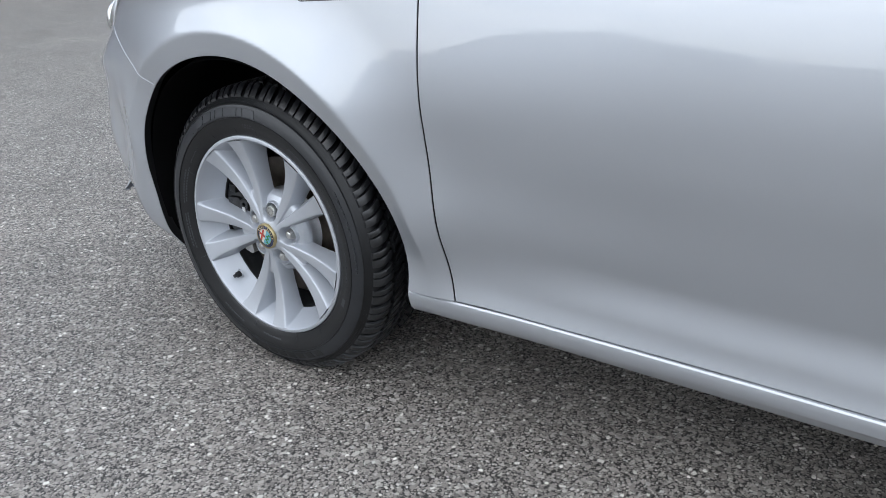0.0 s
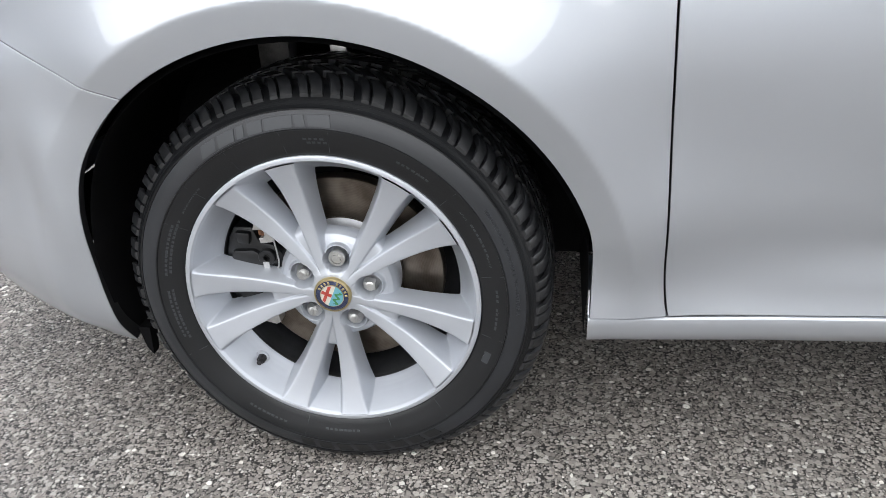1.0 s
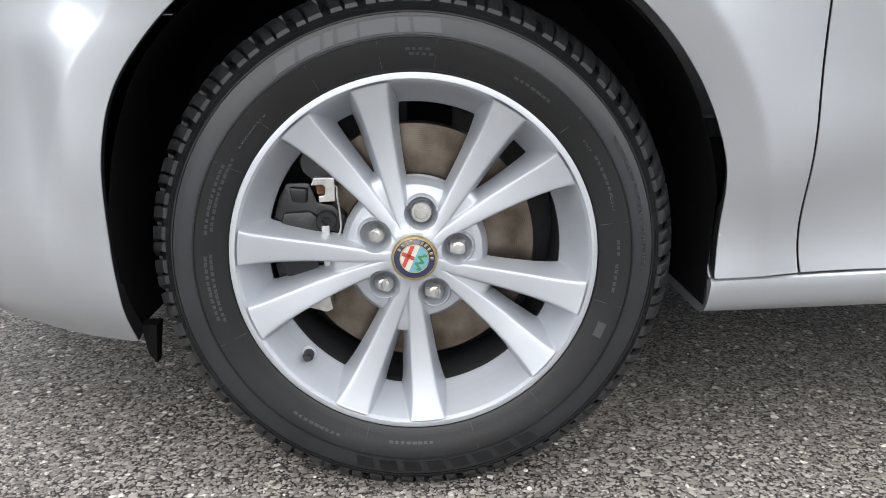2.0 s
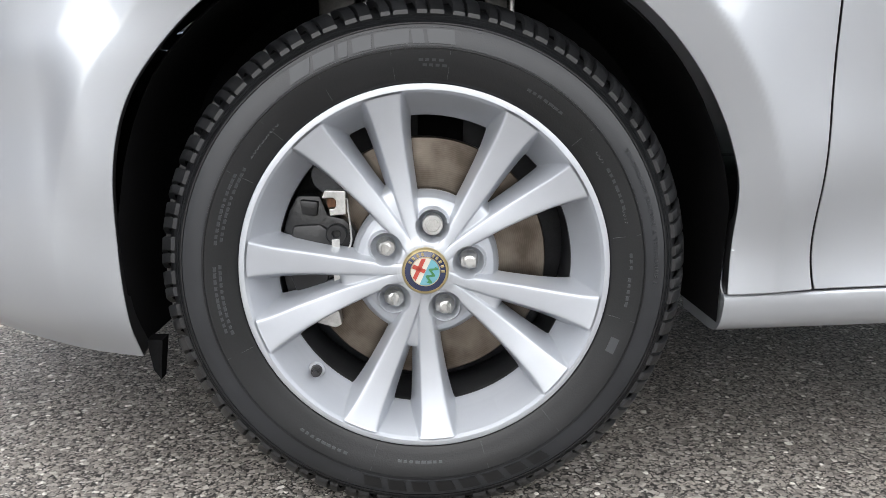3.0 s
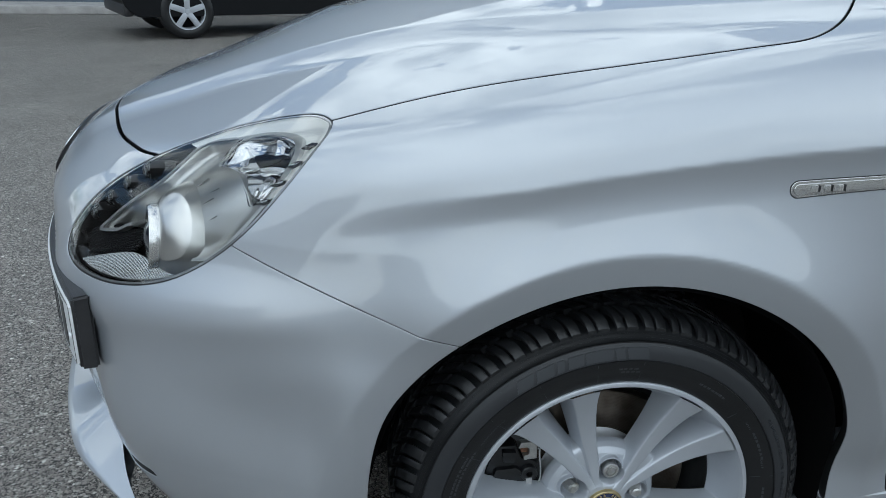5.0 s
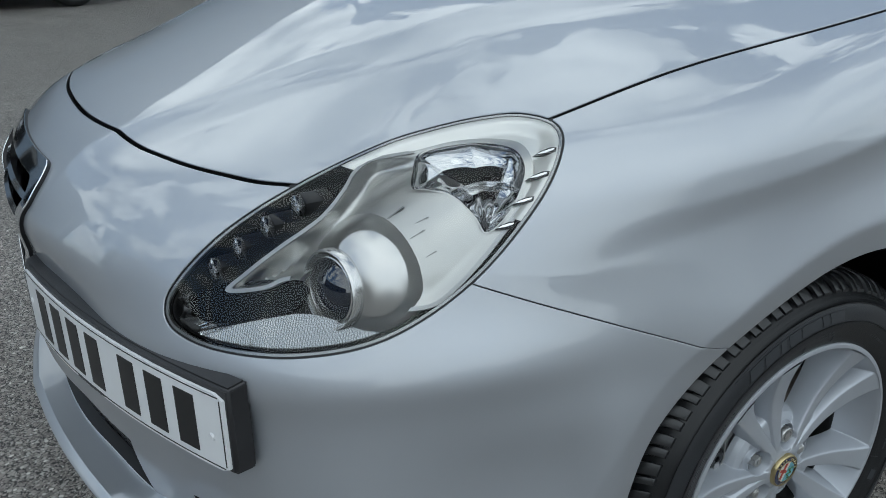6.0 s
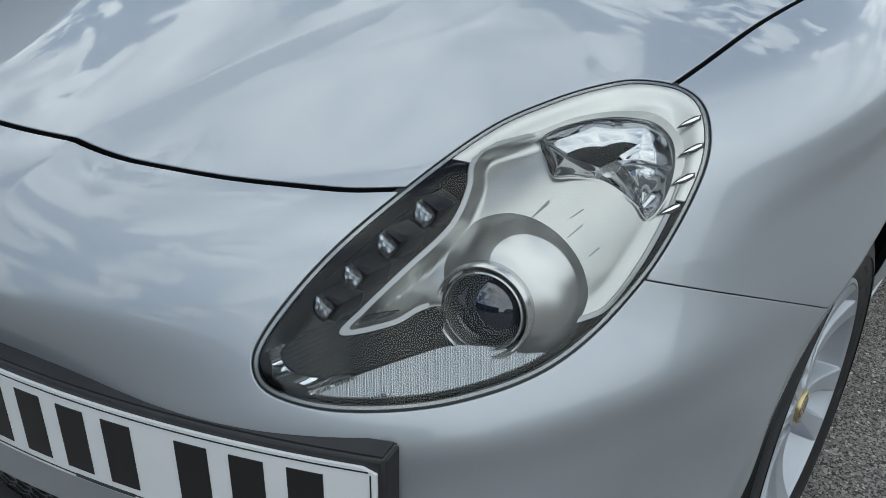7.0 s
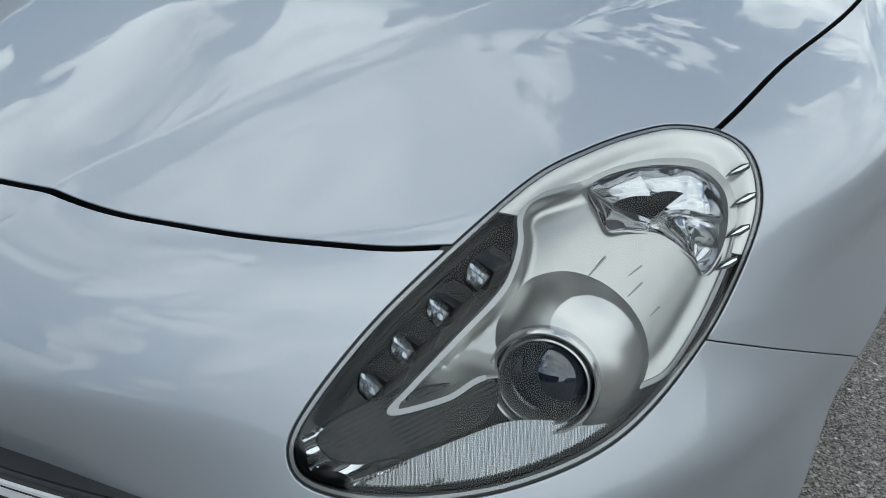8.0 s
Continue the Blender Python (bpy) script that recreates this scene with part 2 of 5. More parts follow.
    l.new(stain.outputs["Fac"], sr.inputs["Value"])
    fin = nt.nodes.new("ShaderNodeVectorMath"); fin.operation = "SCALE"
    l.new(top_mix.outputs["Result"], fin.inputs[0]); l.new(sr.outputs[0], fin.inputs["Scale"])
    l.new(fin.outputs[0], b.inputs["Base Color"])
    h = nt.nodes.new("ShaderNodeMath"); h.operation = "MULTIPLY_ADD"; h.inputs[1].default_value = 0.45
    l.new(fine_m, h.inputs[0]); l.new(big_m, h.inputs[2])
    bp = node(m, "ShaderNodeBump", Strength=1.0, Distance=0.006)
    l.new(h.outputs[0], bp.inputs["Height"]); l.new(bp.outputs[0], b.inputs["Normal"])
    return m


ASPHALT = asphalt()


# ---- mesh helpers ----
def part(name, bm, mat, parent=None, label="", smooth=True, sharp=38):
    me = bpy.data.meshes.new(name)
    bm.to_mesh(me)
    bm.free()
    me.materials.append(mat)
    if smooth:
        for p in me.polygons:
            p.use_smooth = True
        me.set_sharp_from_angle(angle=radians(sharp))
    ob = new(name, me)
    ob.parent = parent
    if label:
        tagged(ob, label)
    return ob


def raw(verts, faces):
    bm = bmesh.new()
    vs = [bm.verts.new(v) for v in verts]
    for f in faces:
        try:
            bm.faces.new([vs[i] for i in f])
        except ValueError:
            pass
    return bm


def lathe(profile, steps=96, a0=0.0, a1=2 * math.pi, center=(0, 0, 0)):
    """Turn (radius, y) rows about the y axis through center."""
    full = abs(a1 - a0 - 2 * math.pi) < 1e-6
    n = steps if full else steps + 1
    verts, faces = [], []
    for i in range(n):
        a = a0 + (a1 - a0) * i / steps
        for r, y in profile:
            verts.append((center[0] + r * math.cos(a), center[1] + y, center[2] + r * math.sin(a)))
    k = len(profile)
    for i in range(steps):
        j = (i + 1) % n
        for q in range(k - 1):
            faces.append((i * k + q, j * k + q, j * k + q + 1, i * k + q + 1))
    bm = raw(verts, faces)
    bmesh.ops.remove_doubles(bm, verts=bm.verts, dist=1e-6)
    bmesh.ops.recalc_face_normals(bm, faces=bm.faces)
    return bm


def box(size, m=Matrix(), bevel=0.0, segments=2):
    bm = bmesh.new()
    bmesh.ops.create_cube(bm, size=1.0, matrix=m @ Matrix.Diagonal((*size, 1)))
    if bevel:
        bmesh.ops.bevel(bm, geom=bm.edges[:], offset=bevel, segments=segments, affect="EDGES", profile=0.6)
    return bm


def rod(r, depth, m=Matrix(), seg=24, r2=None, bevel=0.0):
    bm = bmesh.new()
    bmesh.ops.create_cone(bm, cap_ends=True, segments=seg, radius1=r, radius2=r if r2 is None else r2, depth=depth, matrix=m)
    if bevel:
        bmesh.ops.bevel(bm, geom=[e for e in bm.edges if len(e.link_faces) == 2 and e.calc_face_angle(0) > 0.6], offset=bevel, segments=2, affect="EDGES")
    return bm


def joined(*bms):
    out = bmesh.new()
    for b in bms:
        me = bpy.data.meshes.new("join")
        b.to_mesh(me)
        b.free()
        out.from_mesh(me)
        bpy.data.meshes.remove(me)
    return out


def prism(outline, depth, place):
    """A closed 2D outline given thickness; place maps (a, b, c) to the world, c from 0 to depth."""
    n = len(outline)
    verts = [place(a, b, 0) for a, b in outline] + [place(a, b, depth) for a, b in outline]
    faces = [tuple(range(n)), tuple(range(2 * n - 1, n - 1, -1))] + [(i, n + i, n + (i + 1) % n, (i + 1) % n) for i in range(n)]
    bm = raw(verts, faces)
    bmesh.ops.recalc_face_normals(bm, faces=bm.faces)
    return bm


def thing(name, label, category, at=(0, 0, 0), kind=""):
    e = new(name)
    e.location = at
    return tagged(e, label, category, kind=kind)


# ---- the car's skin, as one smooth shape ----
YC = 0.86
def curve(xs, ys):
    """A natural cubic spline through a few stations, straight beyond its ends."""
    xs, ys = np.array(xs, float), np.array(ys, float)
    h = np.diff(xs)
    n = len(xs)
    A, r = np.eye(n), np.zeros(n)
    for i in range(1, n - 1):
        A[i, i - 1:i + 2] = h[i - 1], 2 * (h[i - 1] + h[i]), h[i]
        r[i] = 6 * ((ys[i + 1] - ys[i]) / h[i] - (ys[i] - ys[i - 1]) / h[i - 1])
    m = np.linalg.solve(A, r)

    def at(x):
        x = np.asarray(x, float)
        xc = np.clip(x, xs[0], xs[-1])
        i = np.clip(np.searchsorted(xs, xc) - 1, 0, n - 2)
        a, b, k = xs[i + 1] - xc, xc - xs[i], h[i]
        v = (m[i] * a**3 + m[i + 1] * b**3) / (6 * k) + (ys[i] / k - m[i] * k / 6) * a + (ys[i + 1] / k - m[i + 1] * k / 6) * b
        s0 = (ys[1] - ys[0]) / h[0] - h[0] * m[1] / 6
        s1 = (ys[-1] - ys[-2]) / h[-1] + h[-1] * m[-2] / 6
        return v + np.minimum(x - xs[0], 0) * s0 + np.maximum(x - xs[-1], 0) * s1
    return at

def step(x, a, b):
    t = np.clip((x - a) / (b - a), 0, 1)
    return t*t*(3 - 2*t)
def smax(a, b, k):
    h = np.clip(0.5 + 0.5*(a - b)/k, 0, 1)
    return b + (a - b)*h + k*h*(1 - h)
HALF = curve([.10, .20, .27, .32, .40, .50, .60, .74, .82, .90, 1.0], [.80, .846, .843, .834, .843, .865, .886, .900, .894, .866, .80])
NOSE = curve([.10, .20, .28, .37, .50, .60, .70, .79, .90, 1.0], [.72, .785, .832, .860, .862, .855, .818, .765, .62, .45])
HOODZ = curve([-1.0, -.90, -.776, -.647, -.391, 0, .32, .6, 1.0], [.66, .735, .797, .846, .946, 1.035, 1.078, 1.10, 1.12])
CREASE = curve([-.5, -.35, -.178, .03, .30, .60, 1.2, 2.2], [.735, .772, .804, .830, .850, .867, .893, .92])
WZ = .303
RIDGE = curve([-.9, -.776, -.66, -.56, -.44, -.30, -.06, .3], [.244, .259, .297, .334, .396, .448, .556, .66])
BULGE = curve([.15, .20, .23, .265, .31, .38, .43, .50, .56, .61, .66, .72], [-.010, .011, .031, .047, .063, .070, .065, .049, .032, .012, 0, 0])
def flare(x, z):
    """The wheel arch stands out, with an edge round the opening."""
    r = np.hypot(x, np.maximum(z - WZ, (z - WZ)*.35))
    t = (r - .424) / .15
    soft = .5*(t + np.sqrt(t*t + .0004))
    q = np.minimum(.424 - r, .05)
    front = step(-x, .20, .34)*(1 - step(z, .57, .68))
    return ((.031 - .014*front)*np.maximum(1 - soft, 0)**2 - .13*(1 - .85*front)*(q + np.sqrt(q*q + 2e-5))) * np.where(x < 0, step(z, .10, .34), step(z, .20, .42))
def side(x, y, z):
    dx = np.maximum(-.10 - x, 0); rx = np.maximum(x - 2.3, 0)
    n = 2.2 - .25*step(z, .64, .80)
    b, a = np.maximum(HALF(z), .2), np.maximum(NOSE(z), .1)
    L = (dx/a)**n + (rx/1.05)**n + (np.abs(y - YC)/b)**n
    d = (L**(1/n) - 1)*b
    c = z - CREASE(x)
    fade = step(x, -.48, -.02)
    s = .5*(np.sqrt(c*c + 6e-6) - c)
    crisp = step(x, -.42, -.02)
    fall = (1 - crisp)*step(-c, -.005, .035) + crisp*(1 - np.maximum(1 - s/.055, 0)**2)
    groove = (.015 + .003*step(x, 0, .4) - .008*step(x, .5, .9))*fade*fall*(1 - step(s, .05, .24))
    zb = .592 + .10*np.clip(x + .80, -.1, .5)
    brow = .018*np.exp(-((z - zb)/np.where(z > zb, .050, .042))**2)*step(-x, .28, .55)*step(np.abs(y - YC), .34, .62)
    tuck = .020*step(z, .325, .405)*(1 - step(z, .41, .60))*step(x, .42, .85)
    # the bumper's corners stand fuller than the wing below the lamp
    bulge = np.clip(BULGE(z), -.01, .07)*(z < .72)*step(-x, .20, .46)*(1 - step(y, .09, .34))
    # flatter middle of the nose, behind the number plate
    flat = .036*step(y, .28, .60)*(1 - step(z, .58, .68))*(x < -.3)
    # hollow between the bumper's corner and the arch's lip
    dip = .020*step(-x, .365, .43)*(1 - step(-x, .47, .68))*np.exp(-((z - .45)/.10)**2)
    # the wing stands fuller behind the arch
    full = .012*np.exp(-((z - .44)/.075)**2)*step(x, .36, .47)*(1 - step(x, .8, 1.6))
    return d - flare(x, z) + groove - brow + tuck - bulge + flat - full + dip
def top(x, y, z):
    dy = np.abs(y - YC)
    zt = HOODZ(x) - .085*(dy/.74)**2 
    # the raised middle of the bonnet, with an edge along each side
    t = (dy - RIDGE(x)) / .085
    soft = .5*(t + np.sqrt(t*t + .0006))
    zt = zt + .013*np.maximum(1 - soft, 0)**2*step(x, -1.0, -.72) - .004
    return (z - zt)*.93
def G(p):
    x, y, z = p[..., 0], p[..., 1], p[..., 2]
    return smax(side(x, y, z), top(x, y, z), .05)


def gradient(p):
    e = 4e-4
    g = np.stack([G(p + np.eye(3)[k] * e) - G(p - np.eye(3)[k] * e) for k in range(3)], -1)
    return g / np.linalg.norm(g, axis=-1, keepdims=True)


def to_skin(origin, way, far=1.6):
    """Where rays from inside meet the skin (bisection)."""
    a = np.zeros(origin.shape[:-1])
    ts = np.linspace(0, far, 80)
    b = np.full(a.shape, far)
    inside = np.ones(a.shape, bool)
    for t in ts[1:]:
        out = G(origin + way * t) > 0
        first = out & inside
        b = np.where(first, t, b)
        a = np.where(inside & ~out, t, a)
        inside &= ~out
    for _ in range(26):
        m = (a + b) / 2
        out = G(origin + way * m[..., None]) > 0
        b, a = np.where(out, m, b), np.where(out, a, m)
    return origin + way * b[..., None]


PIVX, PIVY, MIDZ = -0.15, 0.56, 0.50


def band(stations, angles):
    """Grid of the skin: stations (ox, oy, plan angle), angles above the horizontal."""
    st = np.array(stations)
    el = np.radians(np.array(angles))
    o = np.zeros((len(st), len(el), 3))
    o[..., 0], o[..., 1], o[..., 2] = st[:, None, 0], st[:, None, 1], MIDZ
    w = np.zeros_like(o)
    w[..., 0] = -np.sin(st[:, None, 2]) * np.cos(el)
    w[..., 1] = -np.cos(st[:, None, 2]) * np.cos(el)
    w[..., 2] = np.sin(el)
    return to_skin(o, w)


SIDE_NEAR = [(x, PIVY, 0.0) for x in np.arange(0.62, PIVX, -0.005)]
SIDE_FAR = [(x, PIVY, 0.0) for x in np.arange(2.30, 0.62, -0.04)]
FAN = [(PIVX, PIVY, math.radians(a)) for a in np.arange(0, 90.01, 0.5)]
FRONT = [(PIVX, y, math.pi / 2) for y in np.linspace(PIVY, YC, 32)[1:]]
REAR_FAN = [(2.30, PIVY, -math.radians(a)) for a in np.arange(90, -0.01, -5)]
REAR = [(2.30, y, -math.pi / 2) for y in np.linspace(YC, PIVY, 8)[:-1]]
FRONT_GRID = band(SIDE_NEAR + FAN + FRONT, np.arange(-36, 66.1, 0.42))
SIDE_GRID = band(REAR + REAR_FAN + SIDE_FAR + SIDE_NEAR[:46], np.arange(-36, 66.1, 1.0))


def hood_grid():
    xs, ys = np.arange(-0.86, 0.42, 0.005), np.arange(0.05, YC + 0.0025, 0.005)
    ys[-1] = YC
    o = np.zeros((len(xs), len(ys), 3))
    o[..., 0], o[..., 1], o[..., 2] = xs[:, None], ys[None], 0.45
    return to_skin(o, np.broadcast_to(np.array((0, 0, 1.0)), o.shape), 0.9)


HOOD_GRID = hood_grid()


class Skin:
    """A sheet of the skin that can be cut along lines and hemmed."""

    def __init__(self, grid):
        a, b = grid.shape[:2]
        self.v = grid.reshape(-1, 3)
        i = np.arange(a * b).reshape(a, b)
        self.f = [tuple(q) for q in np.stack([i[:-1, :-1], i[1:, :-1], i[1:, 1:], i[:-1, 1:]], -1).reshape(-1, 4)]

    def cut(self, field):
        """Keep where field(points) is above 0."""
        val = field(self.v)
        vs, vals, made, out = list(self.v), list(val), {}, []
        pos = val > 0
        for f in self.f:
            k = sum(pos[j] for j in f)
            if k == len(f):
                out.append(f)
            elif k:
                g = []
                for j, q in zip(f, f[1:] + f[:1]):
                    if pos[j]:
                        g.append(j)
                    if pos[j] != pos[q]:
                        key = (min(j, q), max(j, q))
                        if key not in made:
                            t = val[key[0]] / (val[key[0]] - val[key[1]])
                            made[key] = len(vs)
                            vs.append(self.v[key[0]] * (1 - t) + self.v[key[1]] * t)
                        g.append(made[key])
                if len(g) > 2:
                    out.append(tuple(g))
        used = sorted({j for f in out for j in f})
        back = {j: n for n, j in enumerate(used)}
        self.v = np.array([vs[j] for j in used]) if used else np.zeros((0, 3))
        self.f = [tuple(back[j] for j in f) for f in out]
        return self

    def mirror(self):
        """Add the other half of the car."""
        n = len(self.v)
        w = self.v.copy()
        w[:, 1] = 2 * YC - w[:, 1]
        mid = np.abs(self.v[:, 1] - YC) < 1e-5
        idx = np.where(mid, np.arange(n), np.arange(n) + n)
        self.f = self.f + [tuple(int(idx[j]) for j in reversed(f)) for f in self.f]
        self.v = np.concatenate([self.v, w])
        return self

    def other_side(self):
        s = Skin(FRONT_GRID[:2, :2])
        s.v = self.v.copy()
        s.v[:, 1] = 2 * YC - s.v[:, 1]
        s.f = [tuple(reversed(f)) for f in self.f]
        return s

    def build(self, name, mat, parent, label="", hem=0.020, sink=0.0, keep=None):
        """Make the sheet a part, its edges turned inwards by hem."""
        n = gradient(np.where(self.v[:, 1:2] > YC, self.v * (1, -1, 1) + (0, 2 * YC, 0), self.v))
        n = np.where(self.v[:, 1:2] > YC, n * (1, -1, 1), n)
        v = self.v - n * sink
        faces = list(self.f)
        a0 = v[[f[0] for f in faces]]; a1 = v[[f[1] for f in faces]]; a2 = v[[f[2] for f in faces]]
        turn = np.einsum("ij,ij->i", np.cross(a1 - a0, a2 - a0), n[[f[0] for f in faces]])
        faces = [f if s > 0 else tuple(reversed(f)) for f, s in zip(faces, turn)]
        verts, norms = [v], [n]
        if hem:
            count = {}
            for f in faces:
                for j, q in zip(f, f[1:] + f[:1]):
                    count[(j, q)] = count.get((j, q), 0) + 1
            rim = [(j, q) for j, q in count if (q, j) not in count]
            base = len(v)
            away = np.zeros_like(v)
            for j, q in rim:
                side_way = np.cross(v[q] - v[j], (n[j] + n[q]) / 2)
                away[j] += side_way / (np.linalg.norm(side_way) + 1e-12)
                away[q] += side_way / (np.linalg.norm(side_way) + 1e-12)
            edge = sorted({j for e in rim for j in e})
            slot = {j: base + 2 * k for k, j in enumerate(edge)}
            r = min(0.0016, hem / 3)
            way = away[edge] / (np.linalg.norm(away[edge], axis=1, keepdims=True) + 1e-12)
            extra = np.stack([v[edge] - n[edge] * r + way * r * 0.8, v[edge] - n[edge] * hem + way * r * 0.8], 1).reshape(-1, 3)
            en = np.repeat(way, 2, 0)
            walls = []
            for j, q in rim:
                a, c = slot[j], slot[q]
                walls += [(j, a, c, q), (a, a + 1, c + 1, c)]
            verts.append(extra); norms.append(en)
            faces = faces + walls
        verts, norms = np.concatenate(verts), np.concatenate(norms)
        me = bpy.data.meshes.new(name)
        me.from_pydata(verts.tolist(), [], [tuple(int(j) for j in f) for f in faces])
        me.materials.append(mat)
        # black on the hem's inner walls paints the shade in the joints
        me.materials.append(GASKET_AND_SHADE)
        if hem:
            me.polygons.foreach_set("material_index", [0] * len(self.f) + [0, 1] * (len(walls) // 2))
        me.polygons.foreach_set("use_smooth", [True] * len(me.polygons))
        me.normals_split_custom_set_from_vertices(norms.tolist())
        me.update()
        ob = new(name, me)
        ob.parent = parent
        if label:
            tagged(ob, label)
        return ob


# lines on the skin
GAP = 0.0024


def f_arch(p):
    """Metres outside the wheel opening."""
    x, z = p[:, 0], p[:, 2]
    r = np.hypot(x, np.maximum(z - WZ, 0)) - 0.381
    low = np.clip(0.30 - z, 0, 1)
    return np.where(x < 0, smax(r, -x - 0.354 + 0.03 * low, 0.045), smax(r, x - 0.370 + 0.025 * low, 0.010))


SEAM_Z = curve([-0.60, -0.519, -0.40, -0.28], [0.738, 0.7105, 0.668, 0.6215])


def f_seam(p):
    """Above the joint between bumper and wing."""
    return p[:, 2] - np.where(p[:, 0] > -0.28, 0.6215 - 0.33 * (p[:, 0] + 0.28), SEAM_Z(p[:, 0]))


DOOR_X = curve([0.20, 0.27, 0.40, 0.55, 0.65, 0.80, 0.90, 1.05], [0.495, 0.476, 0.4615, 0.4530, 0.4475, 0.4440, 0.4435, 0.443])
HOOD_Y = curve([-0.46, -0.391, -0.224, -0.078, 0.069, 0.20, 0.262, 0.300, 0.340, 0.40], [0.150, 0.133, 0.114, 0.098, 0.087, 0.084, 0.092, 0.115, 0.150, 0.22])
HOOD_X = curve([0.20, 0.262, 0.30, 0.345, 0.41, 0.49, 0.604, 0.76, 0.86], [-0.606, -0.636, -0.664, -0.690, -0.721, -0.7485, -0.779, -0.803, -0.806])


def f_hood(p):
    """Inside the bonnet's outline (left half)."""
    return np.minimum(p[:, 1] - HOOD_Y(p[:, 0]), p[:, 0] - HOOD_X(np.minimum(p[:, 1], 2 * YC - p[:, 1])))


# the headlamp's own plane: u runs back and up, v towards the middle, w outwards
LN = Vector((-0.624, -0.639, 0.451)).normalized()
LU = Vector((0.7066, -0.2134, 0.6747))
LU = (LU - LN * LU.dot(LN)).normalized()
LV = LN.cross(LU)
LO = Vector((-0.56, 0.165, 0.74))
LAMP = [(-0.043, 0.1300), (0.055, 0.106), (0.118, 0.077), (0.165, 0.048), (0.199, 0.018), (0.217, -0.022), (0.200, -0.055), (0.140, -0.084), (0.030, -0.0985),
        (-0.080, -0.081), (-0.167, -0.029), (-0.235, 0.042), (-0.266, 0.100), (-0.260, 0.132), (-0.225, 0.146), (-0.140, 0.146)]


def loop(points, steps=10):
    """A closed smooth line through a few points."""
    pts = np.array(points)
    n = len(pts)
    out = []
    for i in range(n):
        p0, p1, p2, p3 = pts[i - 1], pts[i], pts[(i + 1) % n], pts[(i + 2) % n]
        for t in np.arange(steps) / steps:
            out.append(0.5 * (2 * p1 + (p2 - p0) * t + (2 * p0 - 5 * p1 + 4 * p2 - p3) * t * t + (3 * p1 - p0 - 3 * p2 + p3) * t**3))
    return np.array(out)


def inside_of(uv, line):
    """Signed distance to a closed line, above 0 inside."""
    a, b = line, np.roll(line, -1, 0)
    ab = b - a
    best, odd = np.full(len(uv), 9.0), np.zeros(len(uv), bool)
    for s, e, d in zip(a, b, ab):
        t = np.clip(((uv - s) @ d) / (d @ d + 1e-15), 0, 1)
        best = np.minimum(best, np.hypot(*(uv - s - t[:, None] * d).T))
        c = (s[1] > uv[:, 1]) != (e[1] > uv[:, 1])
        odd ^= c & (uv[:, 0] < (e[0] - s[0]) * (uv[:, 1] - s[1]) / (e[1] - s[1] + 1e-15) + s[0])
    return np.where(odd, best, -best)


def lamp_uvw(p):
    d = p - np.array(LO)
    return np.stack([d @ np.array(LU), d @ np.array(LV), d @ np.array(LN)], -1)


LAMP_LINE = loop(LAMP)


def f_lamp(p):
    q = lamp_uvw(p)
    d = np.full(len(p), -1.0)
    near = (np.abs(q[:, 0]) < 0.34) & (np.abs(q[:, 1]) < 0.22) & (q[:, 2] > -0.12) & (p[:, 1] < YC - 0.3)
    d[near] = inside_of(q[near][:, :2], LAMP_LINE)
    return d


def f_belt(p):
    return 0.985 + 0.06 * np.clip(p[:, 0] - 0.4, 0, 3) - p[:, 2]


SILL = curve([0.30, 0.37, 0.475, 0.60, 0.88, 1.20, 2.3], [0.270, 0.273, 0.280, 0.284, 0.291, 0.296, 0.305])


def f_sill(p):
    return p[:, 2] - SILL(p[:, 0]) - 0.0015


# ---- the car ----
car = thing("hatchback_car", "silver metallic hatchback parked on grey asphalt", "car")


